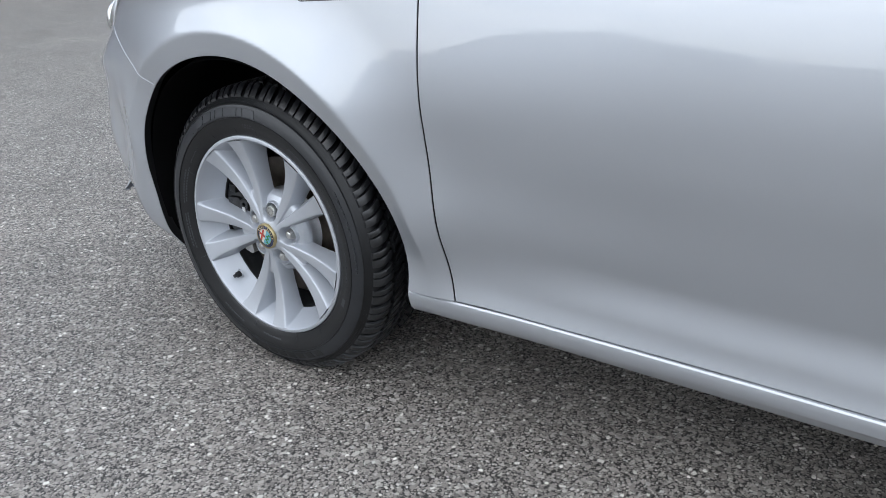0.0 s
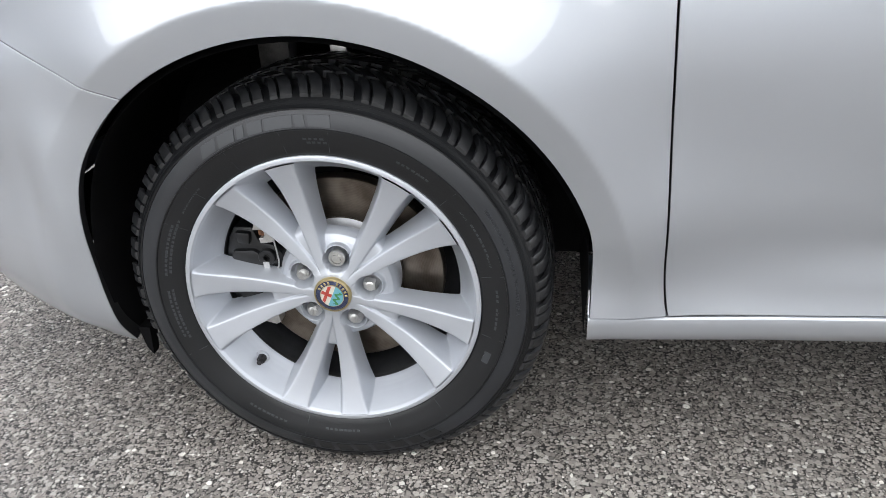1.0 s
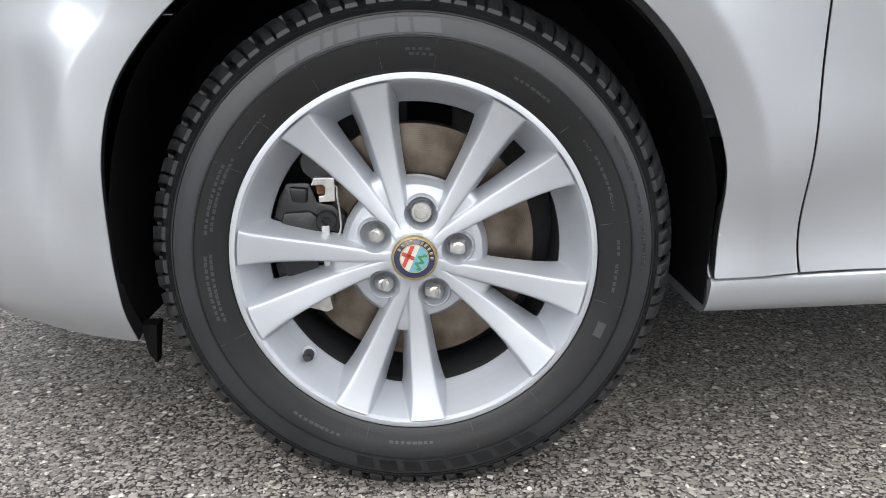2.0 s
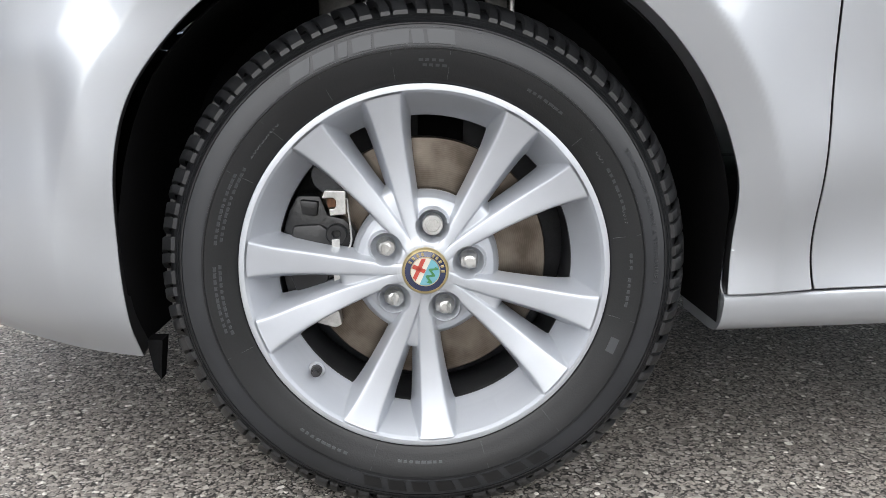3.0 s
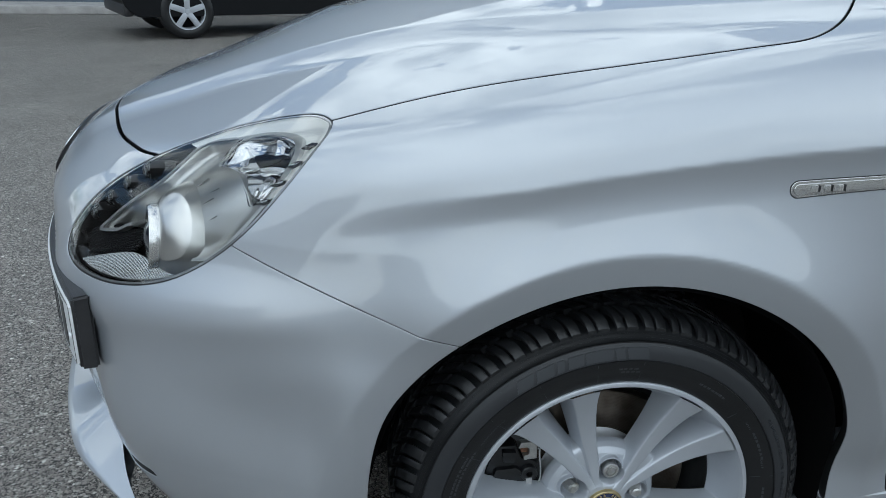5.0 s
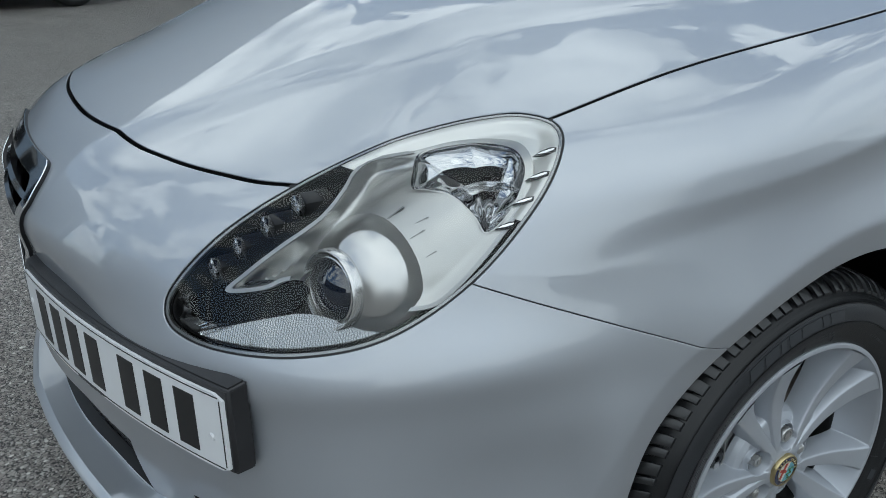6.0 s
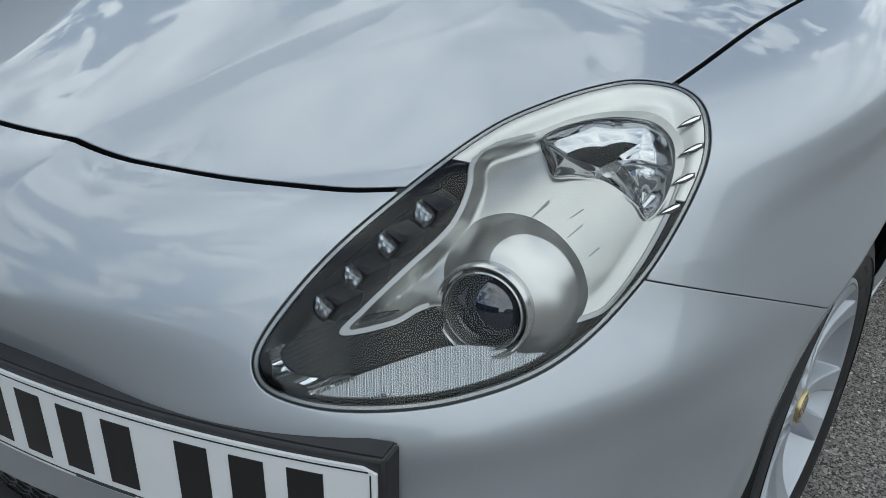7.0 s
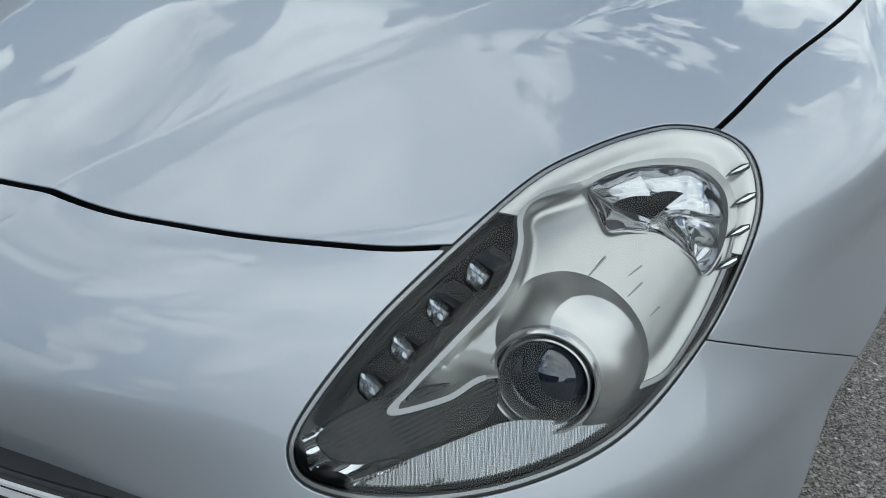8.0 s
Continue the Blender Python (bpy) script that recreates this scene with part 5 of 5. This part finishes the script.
        tube = part("led_tube", box((0.034, 0.023, 0.022), m @ Matrix.Translation((0.020, 0, 0)), 0.0035), BEZEL, h, "black daytime light tube")
        gem(tube, m)
    # leaf-shaped notches in the border: black paints their shade, a bright strip the highlight
    for u, v, k in ((0.182, -0.044, 1.0), (0.158, -0.060, 1.0), (0.128, -0.070, 0.95), (0.096, -0.077, 0.9)):
        leaf = [(-0.012 * k, 0), (-0.004 * k, 0.0022), (0.006 * k, 0.0030), (0.012 * k, 0.0018), (0.010 * k, -0.0012), (0.0, -0.0020)]
        ca, sa = math.cos(radians(-28)), math.sin(radians(-28))
        wz = float(SHEET[np.argmin(np.abs(SHEET[:, 0, 0] - u)), np.argmin(np.abs(SHEET[0, :, 1] - v)), 2]) - 0.010
        wz += 0.002
        cut = part("notch", prism([(a * 1.15, b * 1.45) for a, b in leaf], 0.004, lambda a, b, c: lamp_at(u + a * ca - b * sa, v + a * sa + b * ca, wz + c)), GASKET_AND_SHADE, h, "black leaf for the shade in a border notch", smooth=False)
        part("notch_blade", prism([(a * 0.92 + 0.0008, b * 0.55 + 0.0012) for a, b in leaf], 0.001, lambda a, b, c: lamp_at(u + a * ca - b * sa, v + a * sa + b * ca, wz + 0.0035 + c)), CHROME, cut, "bright strip for the notch highlight", smooth=False)
    return h


LENS = material("projector_glass", (0.006, 0.011, 0.022), 0.02, coat=1.0, spec=0.9)
lamp = headlamp()


def other_lamp():
    """The lamp on the other side: same cover and bezel, mirrored."""
    h = new("headlamp")
    h.parent = car
    tagged(h, "clear teardrop headlamp with chrome projector and dark bezel")
    for src in lamp.children:
        if src.name.split(".")[0] not in ("seal", "cover", "bezel", "pod", "reflector", "border"):
            continue
        me = src.data.copy()
        bm = bmesh.new()
        bm.from_mesh(me)
        bm.transform(Matrix.Translation((0, 2 * YC, 0)) @ Matrix.Diagonal((1, -1, 1, 1)))
        bmesh.ops.reverse_faces(bm, faces=bm.faces)
        bm.to_mesh(me)
        bm.free()
        ob = new(src.name.split(".")[0], me)
        ob.parent = h


other_lamp()


# ---- number plate ----
PR, PL = Vector((-0.766, 0.178, 0.0)), Vector((-0.931, 0.668, 0.0))
BOW = 0.022
PLEN = (PL - PR).length
PD = (PL - PR).normalized()
PNOUT = Vector((-PD.y, PD.x, 0))


def plate_at(a, b, c):
    """a along the plate from its outer end, b up from its lower edge, c outwards."""
    t = a / PLEN
    p = PR + PD * a + PNOUT * (BOW * 4 * t * (1 - t) + c)
    return (p.x, p.y, 0.481 + b + 0.004 * t)


def curved_slab(a0, a1, b0, b1, c0, c1, n=24, top_in=0.0, round_=0.0, back_in=0.0):
    verts, faces = [], []
    for i in range(n + 1):
        a = a0 + (a1 - a0) * i / n
        e = min(a - a0, a1 - a)
        r = round_ - math.sqrt(max(round_ ** 2 - max(round_ - e, 0) ** 2, 0)) if round_ else 0
        back = a + back_in * (1 - 2 * i / n)
        verts += [plate_at(back, b0 + r, c0), plate_at(a, b0 + r, c1), plate_at(a, b1 - r, c1), plate_at(back, b1 - r + top_in, c0)]
    for i in range(n):
        for q in range(4):
            faces.append((i * 4 + q, (i + 1) * 4 + q, (i + 1) * 4 + (q + 1) % 4, i * 4 + (q + 1) % 4))
    faces += [(0, 1, 2, 3), (n * 4, n * 4 + 1, n * 4 + 2, n * 4 + 3)]
    bm = raw(verts, faces)
    bmesh.ops.recalc_face_normals(bm, faces=bm.faces)
    return bm


def number_plate():
    h = new("number_plate")
    h.parent = car
    tagged(h, "white number plate in a black plastic holder")
    frame_bm = curved_slab(0.0, PLEN, 0.0, 0.116, -0.028, -0.002, top_in=0.004, back_in=-0.004)
    bmesh.ops.bevel(frame_bm, geom=[e for e in frame_bm.edges if e.calc_face_angle(0) > 0.8], offset=0.004, segments=3, affect="EDGES")
    part("holder", frame_bm, BLACK, h, "black plastic plate holder")
    part("plate", curved_slab(0.006, PLEN - 0.004, 0.003, 0.107, -0.003, 0.0012, 40, round_=0.006), PLATE, h, "white plate")
    L = PLEN
    for b in (0.0065, 0.1025):
        part("border_line", curved_slab(0.013, L - 0.011, b, b + 0.0013, 0.0, 0.0018), CHARS, h, smooth=False)
    for a in (0.0105, L - 0.0095):
        part("border_line", curved_slab(a, a + 0.0013, 0.010, 0.100, 0.0, 0.0018, 2), CHARS, h, smooth=False)
    a = 0.050
    for k in range(7):
        part("character_bar", curved_slab(a + 0.004, a + 0.038, 0.0165, 0.0925, 0.0, 0.0020, 4), CHARS, h, "plain black bar", smooth=False)
        a += 0.0565 + (0.027 if k == 2 else 0)
    for a, b in ((0.030, 0.046), (L - 0.026, 0.060)):
        p = Vector(plate_at(a, b, 0.0))
        n = PNOUT
        m = Matrix.Translation(p) @ n.to_track_quat("Z", "Y").to_matrix().to_4x4()
        part("screw_cap", rod(0.0058, 0.006, m, 20, 0.0045, 0.0008), PLATE, h, "white screw cap")
    part("maker_print", curved_slab(L * 0.5, L * 0.5 + 0.075, 0.0045, 0.0085, 0.0, 0.0019, 6), EMBOSS, h, "faint grey small print bar", smooth=False)


number_plate()


# ---- nose: shield grille, mesh, lip ----
def shield():
    h = new("shield_grille")
    h.parent = car
    tagged(h, "chrome-framed shield grille in the nose")
    f = Skin(FRONT_GRID).cut(lambda p: f_shield(p) + 0.013).cut(lambda p: 0.010 - f_shield(p))
    f.mirror().build("chrome_frame", CHROME, h, "thick polished chrome frame", hem=0.02, sink=-0.007)
    # black sheet stands in for the shade behind the slats
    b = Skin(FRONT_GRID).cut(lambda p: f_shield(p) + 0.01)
    b.mirror().build("grille_back", INNER_SHADE, h, hem=0, sink=0.05)
    for z in np.arange(0.47, 0.72, 0.036):
        half = 0.200 * ((z - 0.40) / 0.29) ** 0.85 - 0.01
        ys = np.linspace(YC - half, YC + half, 16)
        verts = []
        for y in ys:
            yy = min(y, 2 * YC - y)
            x = float(to_skin(np.array([[-0.3, yy, z]]), np.array([[-1.0, 0, 0]]))[0, 0])
            verts += [(x + 0.006, y, z - 0.006), (x - 0.001, y, z), (x + 0.006, y, z + 0.006), (x + 0.02, y, z)]
        faces = [(i * 4 + q, i * 4 + 4 + q, i * 4 + 4 + (q + 1) % 4, i * 4 + (q + 1) % 4) for i in range(15) for q in range(4)]
        bm = raw(verts, faces)
        bmesh.ops.recalc_face_normals(bm, faces=bm.faces)
        part("slat", bm, CHROME, h)


shield()


def mesh_grille():
    h = new("lower_grille")
    h.parent = car
    tagged(h, "black honeycomb mesh in the low intake")
    # the shade behind the mesh, put in as a black sheet
    b = Skin(FRONT_GRID).cut(lambda p: f_intake(p) + 0.02)
    b.mirror().build("mesh_back", INNER_SHADE, h, hem=0, sink=0.06)
    cw, ch = 0.030, 0.019
    yz = [(YC + (i + 0.5 * (j % 2)) * cw, 0.300 + j * ch * 0.80) for i in range(-15, 16) for j in range(8)]
    ys = np.array([min(y, 2 * YC - y) for y, z in yz])
    o = np.stack([np.full(len(yz), -0.3), ys, np.array([z for y, z in yz])], -1)
    xs = to_skin(o, np.broadcast_to(np.array((-1.0, 0, 0)), o.shape))[:, 0]
    for (y, z), x in zip(yz, xs):
        if abs(y - YC) > 0.42 or not 0.302 < z < 0.412:
            continue
        verts, faces = [], []
        for k in range(6):
            a = math.pi / 3 * k + math.pi / 6
            for s, d in ((1.06, 0.026), (0.82, 0.026), (0.82, 0.044), (1.06, 0.044)):
                dy, dz = s * cw / 1.8 * math.cos(a), s * ch / 1.8 * math.sin(a)
                verts.append((x + d + dy * (y - YC) * 1.15, y + dy, z + dz))
        for k in range(6):
            n = (k + 1) % 6
            for q in range(4):
                faces.append((k * 4 + q, n * 4 + q, n * 4 + (q + 1) % 4, k * 4 + (q + 1) % 4))
        bm = raw(verts, faces)
        bmesh.ops.recalc_face_normals(bm, faces=bm.faces)
        part("mesh_cell", bm, BLACK, h, smooth=False)


mesh_grille()


def lip():
    """The blade under the nose, tapering out towards the wheels."""
    px = curve([0, 0.25, 0.5, 0.72, 0.88, 1.0], [-0.958, -0.942, -0.902, -0.845, -0.785, -0.690])
    py = curve([0, 0.25, 0.5, 0.72, 0.88, 1.0], [0.86, 0.68, 0.48, 0.310, 0.222, 0.118])
    pz = curve([0, 0.25, 0.5, 0.72, 0.88, 1.0], [0.290, 0.288, 0.284, 0.276, 0.264, 0.248])
    n = 60
    rows = []
    for i in range(n + 1):
        t = i / n
        e = np.array((float(px(t)), float(py(t)), float(pz(t))))
        dx, dy = float(px(t + 0.01) - px(t - 0.01)), float(py(t + 0.01) - py(t - 0.01))
        inw = np.array((-dy, dx, 0)) / math.hypot(dx, dy)
        if inw[0] < 0:
            inw = -inw
        k = 1 - float(step(t, 0.80, 1.0)) * 0.9
        up = 0.22 + 0.78 * float(step(t, 0.50, 0.70))
        sec = [(0.075 * k, 0.055 * k * up), (0.040 * k, 0.030 * k * up), (0.012 * k, 0.010 * k), (0.003 * k, 0.004 * k), (0.0, -0.002), (0.002 * k, -0.009 * k), (0.010 * k, -0.016 * k), (0.05 * k, -0.040 * k), (0.085 * k, -0.050 * k)]
        rows.append([tuple(e + inw * a + np.array((0, 0, b))) for a, b in sec])
    k = len(rows[0])
    full = [[(x, 2 * YC - y, z) for x, y, z in r] for r in rows[:0:-1]] + rows
    verts = [v for r in full for v in r]
    faces = [(i * k + q, (i + 1) * k + q, (i + 1) * k + q + 1, i * k + q + 1) for i in range(len(full) - 1) for q in range(k - 1)]
    bm = raw(verts, faces)
    bmesh.ops.recalc_face_normals(bm, faces=bm.faces)
    part("front_lip", bm, PAINT, car)
    # black sheet fills the slit with painted shade
    Skin(FRONT_GRID).cut(lambda p: f_side_intake(p) + 0.012).mirror().build("intake_back", INNER_SHADE, car, "black sheet for the shade behind the bumper slit", hem=0, sink=0.022)


lip()


# ---- side repeater ----
def f_capsule(p, grow):
    ax, az, bx, bz = 0.201, 0.7985, 0.365, 0.8065
    dx, dz = bx - ax, bz - az
    t = np.clip(((p[:, 0] - ax) * dx + (p[:, 2] - az) * dz) / (dx * dx + dz * dz), 0, 1)
    r = 0.0098 - 0.0022 * t
    d = r - np.hypot(p[:, 0] - ax - t * dx, p[:, 2] - az - t * dz) + grow
    return np.where(p[:, 1] < 0.3, d, -1)


def fine_patch():
    xs, els = np.arange(0.40, 0.17, -0.0022), np.arange(18, 36, 0.22)
    return band([(x, PIVY, 0.0) for x in xs], els)


def repeater():
    h = new("side_repeater")
    h.parent = car
    tagged(h, "slim clear side repeater with chrome surround")
    g = fine_patch()
    Skin(g).cut(lambda p: f_capsule(p, 0.0016)).build("surround", GASKET_AND_SHADE, h, "thin dark surround", hem=0.004, sink=-0.0006)
    Skin(g).cut(lambda p: f_capsule(p, 0.0)).build("chrome_base", SATIN, h, hem=0.004, sink=-0.0018)
    Skin(g).cut(lambda p: f_capsule(p, -0.0034)).build("clear_lens", SATIN, h, "clear lens over a bright reflector", hem=0.004, sink=-0.0036)
    for x in (0.222, 0.240, 0.258):
        y = float(to_skin(np.array([[x, PIVY, 0.80]]), np.array([[0, -1.0, 0]]))[0, 1])
        part("lens_step", box((0.0075, 0.006, 0.0085), pose(x, y - 0.003, 0.800), 0.001), SATIN, h)
        # dark box paints the shade beside each lens step
        part("step_shadow", box((0.0016, 0.006, 0.0085), pose(x + 0.0065, y - 0.0026, 0.800), 0.0003), GASKET_AND_SHADE, h)


repeater()


# ---- small dark parts in the wheel arch ----
def flap():
    bm = raw([(-0.346, 0.050, 0.205), (-0.326, 0.050, 0.205), (-0.340, 0.052, 0.165), (-0.331, 0.052, 0.152), (-0.346, 0.075, 0.205), (-0.326, 0.075, 0.205), (-0.340, 0.070, 0.165), (-0.331, 0.070, 0.152)],
             [(0, 1, 3, 2), (4, 6, 7, 5), (0, 4, 5, 1), (1, 5, 7, 3), (3, 7, 6, 2), (2, 6, 4, 0)])
    bmesh.ops.recalc_face_normals(bm, faces=bm.faces)
    part("air_flap", bm, LINER, car, "black rubber flap at the arch's lower end")
    # strut with its spring plate, and the steel bracket beside it
    st = part("suspension_strut", lathe_up([(0.013, 0.52), (0.013, 0.628), (0.030, 0.634), (0.032, 0.646), (0.082, 0.640), (0.092, 0.646), (0.094, 0.654), (0.088, 0.660), (0.070, 0.664), (0.070, 0.700)], 0.0, 0.200), STRUT, car, "dark suspension strut with spring plate")
    part("rod_clamp", box((0.026, 0.02, 0.05), pose(0.0, 0.180, 0.606), 0.004), STEEL, st)
    part("hose_bracket", box((0.030, 0.012, 0.14), pose(0.098, 0.215, 0.610), 0.002), STRUT, st, "grey steel bracket")
    part("bracket_edge", box((0.006, 0.030, 0.14), pose(0.118, 0.206, 0.610), 0.0015), STEEL, st)
    part("brake_hose", rod(0.007, 0.16, pose(-0.082, 0.21, 0.60, 6, 8, 0), 16), BLACK, st, "black brake hose")
    part("tower_panel", box((0.05, 0.012, 0.14), pose(-0.120, 0.235, 0.61), 0.003), STRUT, st)


def lathe_up(profile, x, y, steps=40):
    """Turn (radius, z) rows about an upright axis."""
    k = len(profile)
    verts = [(x + r * math.cos(2 * math.pi * i / steps), y + r * math.sin(2 * math.pi * i / steps), z) for i in range(steps) for r, z in profile]
    bm = raw(verts, [(i * k + q, ((i + 1) % steps) * k + q, ((i + 1) % steps) * k + q + 1, i * k + q + 1) for i in range(steps) for q in range(k - 1)])
    bmesh.ops.recalc_face_normals(bm, faces=bm.faces)
    return bm


STRUT = wear(material("dusty_steel", (0.09, 0.088, 0.085), 0.4, 0.6), 40, 0.6, 1.5, bump=0.2, fine=0.4)
flap()


# ---- surroundings ----
WALLP = wear(material("painted_wall", (0.10, 0.13, 0.17), 0.6), 2, 0.85, 1.15, bump=0.2, fine=0.3, fine_scale=60)
KERB = wear(material("concrete", (0.34, 0.33, 0.32), 0.8), 6, 0.8, 1.15, bump=0.4, fine=0.4, fine_scale=150)
DARKPAINT = wear(material("dark_car_paint", (0.004, 0.0045, 0.0055), 0.45, spec=0.12), 3, 0.9, 1.1)
PALEPAINT = wear(material("pale_car_paint", (0.62, 0.62, 0.60), 0.4, coat=0.8), 3, 0.95, 1.04)
REDLENS = material("red_lamp", (0.30, 0.01, 0.01), 0.15, coat=1.0)


def parked_car(paint, label, place):
    """An estate car parked elsewhere in the car park."""
    c = thing("estate_car", label, "car")
    prof = [(-0.75, 0.42), (-0.80, 0.62), (-0.74, 0.95), (-0.62, 1.05), (-0.40, 1.45), (0.10, 1.56), (1.30, 1.55), (2.05, 1.10), (2.95, 0.98), (3.35, 0.80), (3.42, 0.45), (3.25, 0.28), (-0.60, 0.28)]
    verts, faces = [], []
    ys = (0.0, 0.10, 0.45, 0.9, 1.35, 1.70, 1.80)
    for y in ys:
        e = 1 - (abs(y - 0.9) / 0.9) ** 4 * 0.07
        for x, z in prof:
            zz = 0.28 + (z - 0.28) * e
            tuck = 0.16 * max(0, (z - 1.0)) / 0.56
            yy = y + tuck if y < 0.9 else y - tuck if y > 0.9 else y
            verts.append((1.3 + (x - 1.3) * (0.97 + 0.03 * e), yy, zz))
    k = len(prof)
    for i in range(len(ys) - 1):
        for q in range(k):
            faces.append((i * k + q, (i + 1) * k + q, (i + 1) * k + (q + 1) % k, i * k + (q + 1) % k))
    faces += [tuple(range(k)), tuple(range((len(ys) - 1) * k, len(ys) * k))]
    bm = raw(verts, faces)
    bmesh.ops.recalc_face_normals(bm, faces=bm.faces)
    part("body", bm, paint, c, sharp=35)
    for x in (0.0, 2.65):
        for y, fl in ((-0.005, 0), (1.805, 180)):
            w = new("wheel")
            t = part("tyre", lathe([(0.225, 0.0), (0.24, -0.012), (0.29, -0.014), (0.325, 0.0), (0.338, 0.02), (0.34, 0.10), (0.338, 0.18), (0.325, 0.2), (0.23, 0.2)], 48), RUBBER, w)
            part("rim", lathe([(0.23, 0.012), (0.226, -0.006), (0.215, -0.004), (0.205, 0.03), (0.20, 0.15)], 48), RIM, w)
            # black disc paints the shade behind the spokes
            part("rim_back", lathe([(0.0, 0.09), (0.20, 0.09)], 32), INNER_SHADE, w)
            part("hub", lathe([(0.0, -0.004), (0.03, -0.003), (0.045, 0.012), (0.05, 0.08)], 24), RIM, w)
            for s in range(5):
                a = s * radians(72) + 0.3
                m = Matrix.Rotation(-a, 4, "Y")
                part("spoke", box((0.19, 0.03, 0.075), m @ Matrix.Translation((0.125, 0.012, 0)), 0.012), RIM, w)
            w.matrix_basis = pose(x, y, 0.338, 0, 0, fl)
            w.parent = c
    part("tail_lamp", box((0.06, 0.32, 0.10), pose(-0.70, 0.24, 0.80), 0.02), REDLENS, c, "red tail lamp")
    part("reflector", box((0.03, 0.18, 0.045), pose(-0.735, 0.30, 0.46), 0.01), REDLENS, c, "red rear reflector")
    part("bumper_trim", box((0.12, 1.7, 0.16), pose(-0.70, 0.9, 0.36), 0.04), BLACK, c)
    c.matrix_basis = place


parked_car(DARKPAINT, "dark grey car with silver alloy wheels parked beyond", pose(-2.2, 9.75, 0, 0, 0, 22))
parked_car(PALEPAINT, "pale estate car parked across the car park", pose(1.6, -9.4, 0, 0, 0, 4))
parked_car(PAINT, "silver estate car parked across the car park", pose(-4.6, -9.6, 0, 0, 0, -3))


def building(name, label, mat, wins, x0, x1, high, sill_z, head_z, place):
    """A building front with dark windows; it runs along x and is turned by place."""
    n = thing(name, label, "wall", kind="structure")
    t = 0.35
    xs = [x0] + [q for w in wins for q in w] + [x1]
    for i in range(0, len(xs), 2):
        part("pier", box((xs[i + 1] - xs[i], t, high), pose((xs[i] + xs[i + 1]) / 2, 0, high / 2), 0.01), mat, n, smooth=False)
    for a, b in wins:
        c = (a + b) / 2
        part("apron", box((b - a, t, sill_z), pose(c, 0, sill_z / 2), 0.01), mat, n, smooth=False)
        part("lintel", box((b - a, t, high - head_z), pose(c, 0, (high + head_z) / 2), 0.01), mat, n, smooth=False)
        part("sill", box((b - a + 0.12, 0.5, 0.06), pose(c, -0.08, sill_z + 0.03), 0.01), KERB, n, smooth=False)
        part("pane", box((b - a, 0.02, head_z - sill_z - 0.06), pose(c, 0.03, (head_z + sill_z + 0.06) / 2)), DARKGLASS, n, smooth=False)
    n.matrix_basis = place
    return n


building("wall_north", "blue-grey painted building front with dark windows", WALLP, [(-10.5, -8.6), (-7.4, -5.5), (-4.2, -2.3), (-0.8, 1.1), (2.6, 4.5)], -16.0, 9.0, 6.8, 0.5, 2.8, pose(0, 15.17, 0))
BRICKISH = wear(material("dark_brickwork", (0.085, 0.070, 0.062), 0.85), 1.2, 0.7, 1.25, bump=0.3, fine=0.35, fine_scale=30)
building("wall_west", "dark plain building front closing the car park", BRICKISH, [(-9.0, -7.2), (-4.6, -2.8), (0.4, 2.2), (5.0, 6.8)], -15.0, 12.0, 5.2, 0.9, 2.6, pose(-17.0, -2.0, 0, 0, 0, 90))
building("wall_south", "dark brick building front with dark windows across the car park", BRICKISH, [(-2.0, 0.2), (3.0, 5.2), (8.0, 10.2), (13.0, 15.2)], -5.0, 22.0, 5.0, 0.9, 2.8, pose(25.0, -17.0, 0, 0, 0, 180))
k = part("kerb", box((25, 1.2, 0.14), pose(-3.5, 14.35, 0.07), 0.02), KERB, None, smooth=False)
tagged(k, "pale concrete kerb along the wall", "kerb", kind="structure")


def chips():
    """Loose pale stones pressed into the asphalt near the car."""
    rng = np.random.default_rng(5)
    verts, faces = [], []
    for _ in range(16000):
        x, y = rng.uniform(-2.6, 2.4), rng.uniform(-1.4, 1.6)
        r = rng.uniform(0.0016, 0.0050)
        h = r * rng.uniform(0.15, 0.45)
        n = int(rng.integers(5, 7))
        a0 = rng.uniform(0, 6.3)
        b = len(verts)
        sx, sy = rng.uniform(0.7, 1.3), rng.uniform(0.7, 1.3)
        for ring, zz in ((1.0, -0.001), (rng.uniform(0.55, 0.8), h)):
            for i in range(n):
                a = a0 + 2 * math.pi * i / n + rng.uniform(-0.2, 0.2)
                verts.append((x + r * ring * sx * math.cos(a), y + r * ring * sy * math.sin(a), zz + (rng.uniform(-0.3, 0.3) * h if ring < 1 else 0)))
        for i in range(n):
            j = (i + 1) % n
            faces.append((b + i, b + j, b + n + j, b + n + i))
        faces.append(tuple(range(b + n, b + 2 * n)))
    me = bpy.data.meshes.new("stone_chips")
    me.from_pydata(verts, [], faces)
    m = material("stone", (0.5, 0.48, 0.45), 0.7)
    geo = m.node_tree.nodes.new("ShaderNodeNewGeometry")
    rp = m.node_tree.nodes.new("ShaderNodeValToRGB")
    rp.color_ramp.elements[0].color, rp.color_ramp.elements[1].color = (0.14, 0.13, 0.12, 1), (0.74, 0.72, 0.67, 1)
    e = rp.color_ramp.elements.new(0.55)
    e.color = (0.26, 0.243, 0.222, 1)
    m.node_tree.links.new(geo.outputs["Random Per Island"], rp.inputs[0])
    m.node_tree.links.new(rp.outputs[0], m.node_tree.nodes["Principled BSDF"].inputs["Base Color"])
    me.materials.append(m)
    tagged(new("stone_chips", me), "pale stone chips pressed into the asphalt", "gravel", kind="stuff")


chips()
